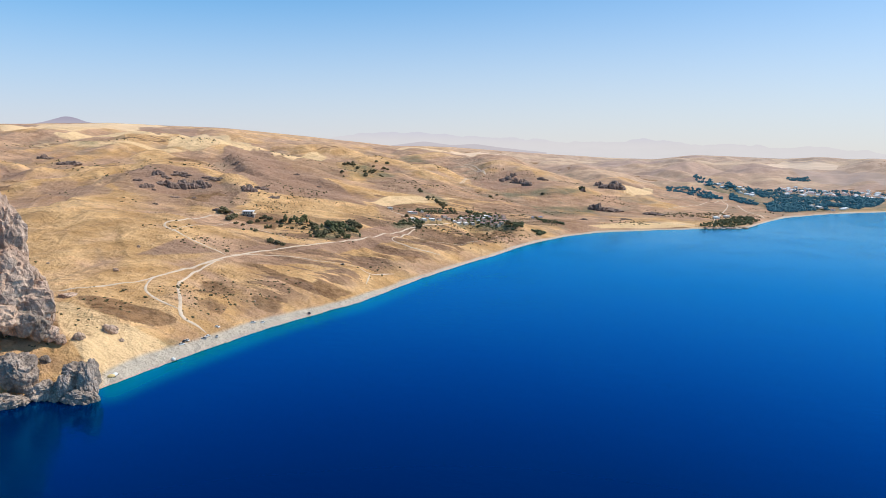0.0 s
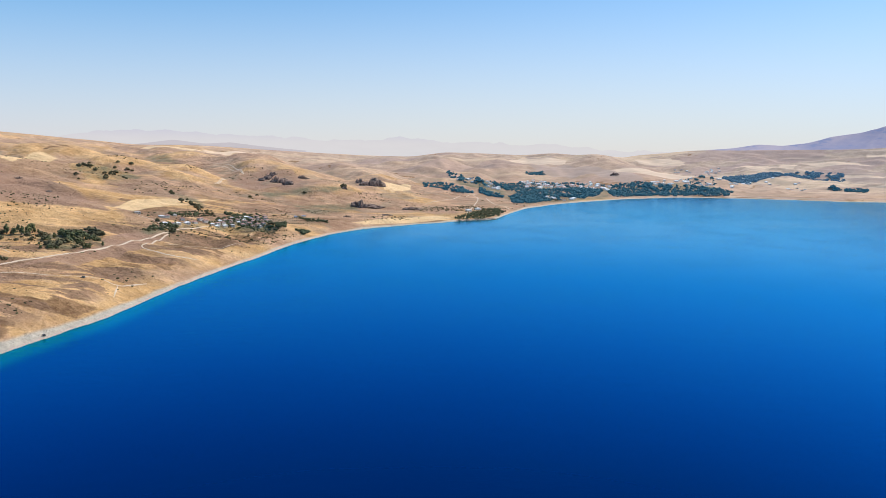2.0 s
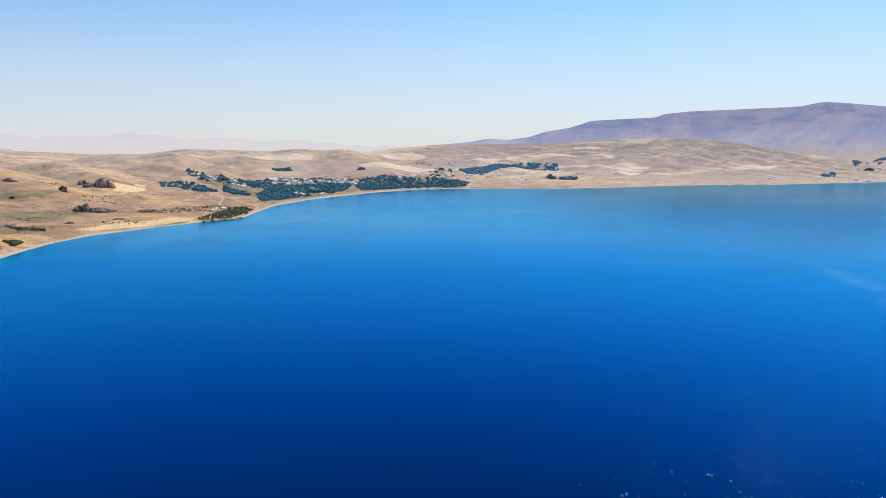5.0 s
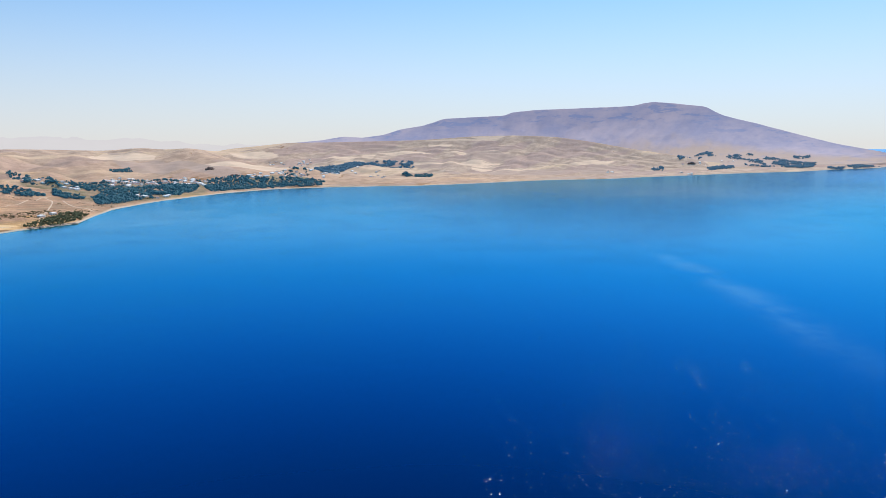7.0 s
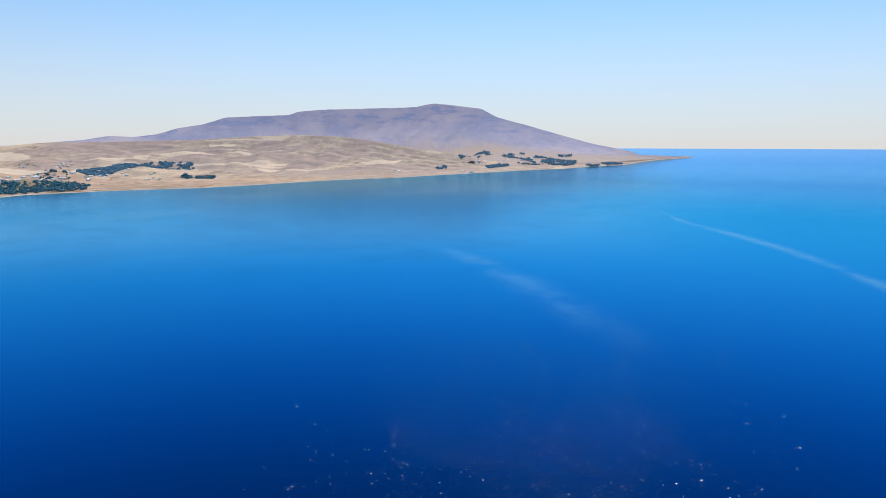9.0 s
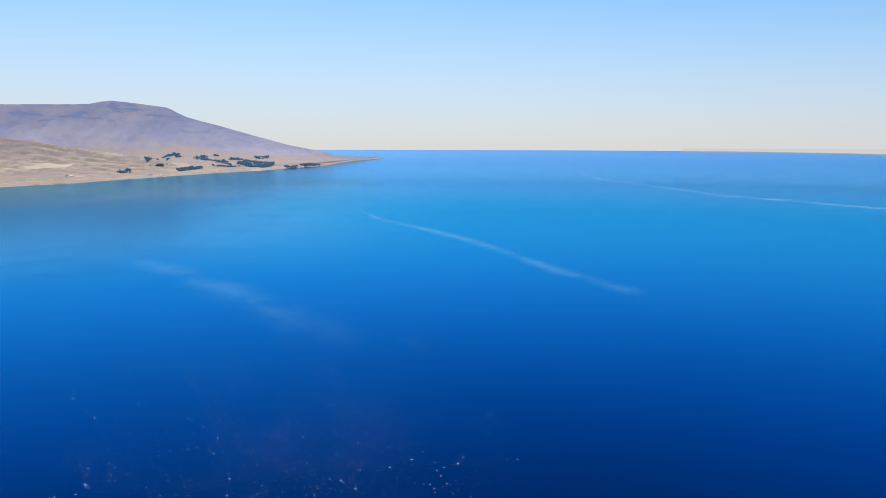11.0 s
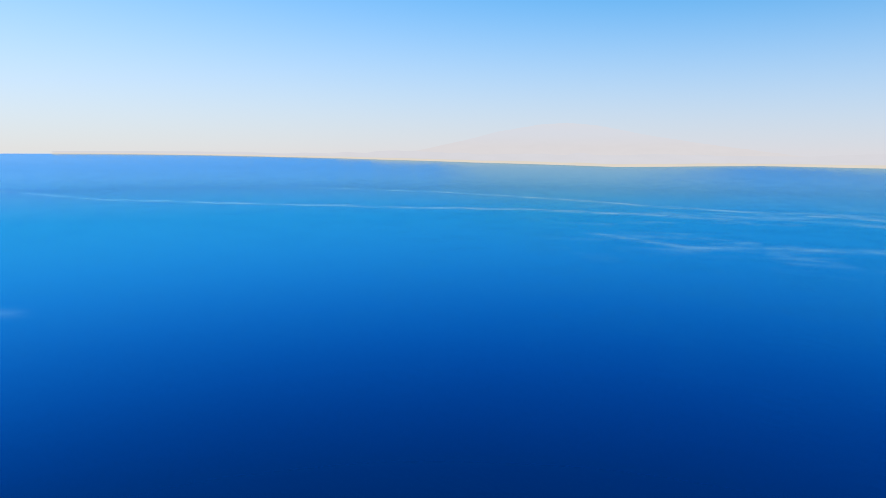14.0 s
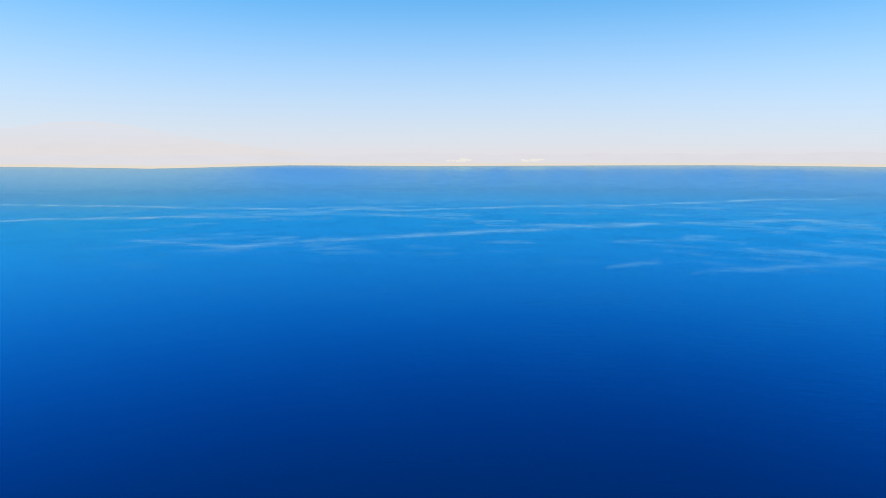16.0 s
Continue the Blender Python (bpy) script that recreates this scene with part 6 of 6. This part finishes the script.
def rest_of_hamlets(rows):
    """The houses furthest off, specks that cannot be told apart."""
    bm = bmesh.new()
    for n, (az, d) in enumerate(rows):
        p, s = spot(az, d)
        before = len(bm.verts)
        box(bm, -5, 5, -6, 6, -2, 3.4)
        hip(bm, 10, 12, 3.4, 4.0)
        bm.verts.ensure_lookup_table()
        bmesh.ops.transform(bm, matrix=pose(*p, 0, 0, az + 37 * n) @ Matrix.Scale(0.75 * s, 4), verts=bm.verts[before:])
    return tagged(part("far_houses", bm, WHITEWASH), "scattered white houses of far hamlets", "houses", kind="stuff")


if len(far) > 255:
    rest_of_hamlets(far[255:])


def villa(az, d):
    """The house above the road: dark ground floor, pale storey with openings, wide flat white roof."""
    p, s = spot(az, d)
    base = new("villa")
    base.matrix_basis = pose(*p, 0, 0, az - 12)
    for name, dims, mat in (("ground_floor", (-8, 8, -6, 6, -3, 3.0), STONE_WALL), ("upper_floor", (-6.5, 6.5, -4.8, 4.8, 3.0, 6.2), PLASTER),
                            ("terrace", (-9, 9, -7, 7, 2.9, 3.25), PLASTER), ("roof", (-7.6, 7.6, -6.2, 6.2, 6.2, 7.0), ROOF_WHITE)):
        b = bmesh.new()
        box(b, *dims)
        bmesh.ops.bevel(b, geom=b.edges[:], offset=0.06, segments=1, affect="EDGES")
        part(name, b, mat, base)
    for x in (-4.6, -1.6, 1.6, 4.6):
        b = bmesh.new()
        box(b, x - 0.7, x + 0.7, -4.86, -4.7, 3.6, 5.6)
        part("window", b, DARK_GLASS, base)
    for x in (-5.2, 0, 5.2):
        b = bmesh.new()
        box(b, x - 0.9, x + 0.9, -6.06, -5.9, 0.6, 2.5)
        part("window", b, DARK_GLASS, base)
    for x in (-7.0, -2.4, 2.4, 7.0):
        b = bmesh.new()
        box(b, x - 0.2, x + 0.2, -6.0, -5.6, 3.25, 6.2)
        part("pillar", b, PLASTER, base)
    return tagged(base, "two-storey house with a wide flat white roof and dark ground floor", "house")


villa(*VILLA[0])


# ---- cars and tents ----
def paint(name, colour):
    m, t, b = material(name, 0.35)
    b.inputs["Specular IOR Level"].default_value = 0.5
    put(t, n_mix(t, n_range(t, n_noise(t, 2.0, 3), 0.4, 0.7, 0, 0.2), colour, tuple(0.8 * v for v in colour)), b.inputs["Base Color"])
    return m


RUBBER = plain("tyre_rubber", (0.02, 0.02, 0.02))
CHROME = plain("lamp_glass", (0.7, 0.7, 0.68), 0.2)


def car_proto(colour, label):
    """A parked car, 4.3 m long."""
    mat = paint("car_paint_" + label.split()[0], colour)
    base = new("car")
    side = [(-2.1, 0.35), (-2.15, 0.75), (-1.95, 0.98), (-1.2, 1.02), (0.95, 1.0), (1.75, 0.9), (2.12, 0.72), (2.15, 0.38), (1.7, 0.28), (-1.7, 0.28)]
    top = [(-1.85, 0.98), (-1.45, 1.42), (-0.9, 1.5), (0.1, 1.48), (0.95, 0.99)]

    def loft(points, half, inset):
        b = bmesh.new()
        rows = []
        for y, k in ((-half, inset), (-half * 0.9, 1.0), (half * 0.9, 1.0), (half, inset)):
            rows.append([b.verts.new((x * (0.97 if k < 1 else 1), y, 0.6 + (z - 0.6) * k)) for x, z in points])
        for r0, r1 in zip(rows, rows[1:]):
            for i in range(len(points)):
                j = (i + 1) % len(points)
                b.faces.new((r0[i], r0[j], r1[j], r1[i]))
        b.faces.new(rows[0][::-1])
        b.faces.new(rows[-1])
        bmesh.ops.recalc_face_normals(b, faces=b.faces)
        return b

    part("body", loft(side, 0.88, 0.95), mat, base)
    part("cabin_glass", loft(top, 0.78, 0.97), DARK_GLASS, base)
    b = bmesh.new()
    box(b, -1.35, 0.05, -0.66, 0.66, 1.47, 1.53)
    part("roof", b, mat, base)
    for x in (-1.3, 1.35):
        for y in (-0.82, 0.82):
            b = bmesh.new()
            bmesh.ops.create_cone(b, cap_ends=True, segments=14, radius1=0.33, radius2=0.33, depth=0.22, matrix=pose(x, y, 0.33, 90))
            wheel = part("wheel", b, RUBBER, base)
            b = bmesh.new()
            bmesh.ops.create_cone(b, cap_ends=True, segments=10, radius1=0.19, radius2=0.19, depth=0.24, matrix=pose(x, y, 0.33, 90))
            part("rim", b, CHROME, wheel)
    for y in (-0.62, 0.62):
        b = bmesh.new()
        box(b, 2.06, 2.15, y - 0.17, y + 0.17, 0.62, 0.76)
        part("headlight", b, CHROME, base)
    return tagged(base, label, "car", group="cars on the beach")


CAR_KINDS = [car_proto((0.80, 0.80, 0.79), "white car parked on the gravel beach"), car_proto((0.03, 0.03, 0.035), "black car parked on the gravel beach"),
             car_proto((0.42, 0.43, 0.45), "silver car parked on the gravel beach")]
used = set()
for n, (az, d) in enumerate(CARS):
    ob = CAR_KINDS[(0, 1, 0, 2, 0, 2, 0, 0, 0, 1, 1)[n]]
    p, s = spot(az, d)
    m = pose(p.x, p.y, p.z + 0.02, 0, 0, 55 + 47 * n)
    if ob in used:
        copy_thing(ob, m)
    else:
        used.add(ob)
        ob.matrix_basis = m


def tent(az, d, colour, turn):
    p, s = spot(az, d)
    m, t, b = material("tent_cloth", 0.8)
    put(t, n_mix(t, n_noise(t, 1.5, 3), colour, tuple(0.8 * v for v in colour)), b.inputs["Base Color"])
    base = new("tent")
    base.matrix_basis = pose(*p, 0, 0, turn)
    b = bmesh.new()
    ring = []
    for x in (-2.2, -1.1, 0, 1.1, 2.2):
        k = math.sqrt(max(0.05, 1 - (x / 2.6) ** 2))
        ring.append([b.verts.new((x, 1.5 * k * math.cos(a), 1.7 * k * math.sin(a))) for a in np.linspace(0, math.pi, 9)])
    for r0, r1 in zip(ring, ring[1:]):
        for i in range(8):
            b.faces.new((r0[i], r0[i + 1], r1[i + 1], r1[i]))
    b.faces.new(ring[0])
    b.faces.new(ring[-1][::-1])
    part("canopy", b, m, base)
    b = bmesh.new()
    box(b, -2.4, 2.4, -1.6, 1.6, -0.05, 0.05)
    part("groundsheet", b, RUBBER, base)
    return tagged(base, "small pale camping tent pitched on the beach", "tent", group="tents on the beach")


for n, (az, d) in enumerate(TENTS):
    tent(az, d, ((0.75, 0.55, 0.25), (0.75, 0.73, 0.70), (0.8, 0.78, 0.75))[n], 40 + 50 * n)


def far_town():
    """White buildings of a settlement on the far shore, a few dots in the haze."""
    rnd = random.Random(71)
    base = new("far_town")
    for n in range(14):
        az = (-175.8 if n < 7 else -182.0) + rnd.uniform(-0.8, 0.8)
        d = 8300 + rnd.uniform(-150, 250)
        p, s = place(np.array([az]), np.array([d]), np.array([40.0 + rnd.uniform(0, 30)]))
        b = bmesh.new()
        w = rnd.uniform(20, 60) * s[0]
        box(b, -w, w, -w * 0.4, w * 0.4, -3, rnd.uniform(8, 16) * s[0])
        ob = part("building", b, FAR_WHITE, base)
        ob.matrix_basis = pose(*p[0], 0, 0, az)
    return tagged(base, "white buildings of a town on the far shore", "town")


# The buildings glow too: hazy daylight put into their emission.
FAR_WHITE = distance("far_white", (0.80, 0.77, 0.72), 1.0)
far_town()
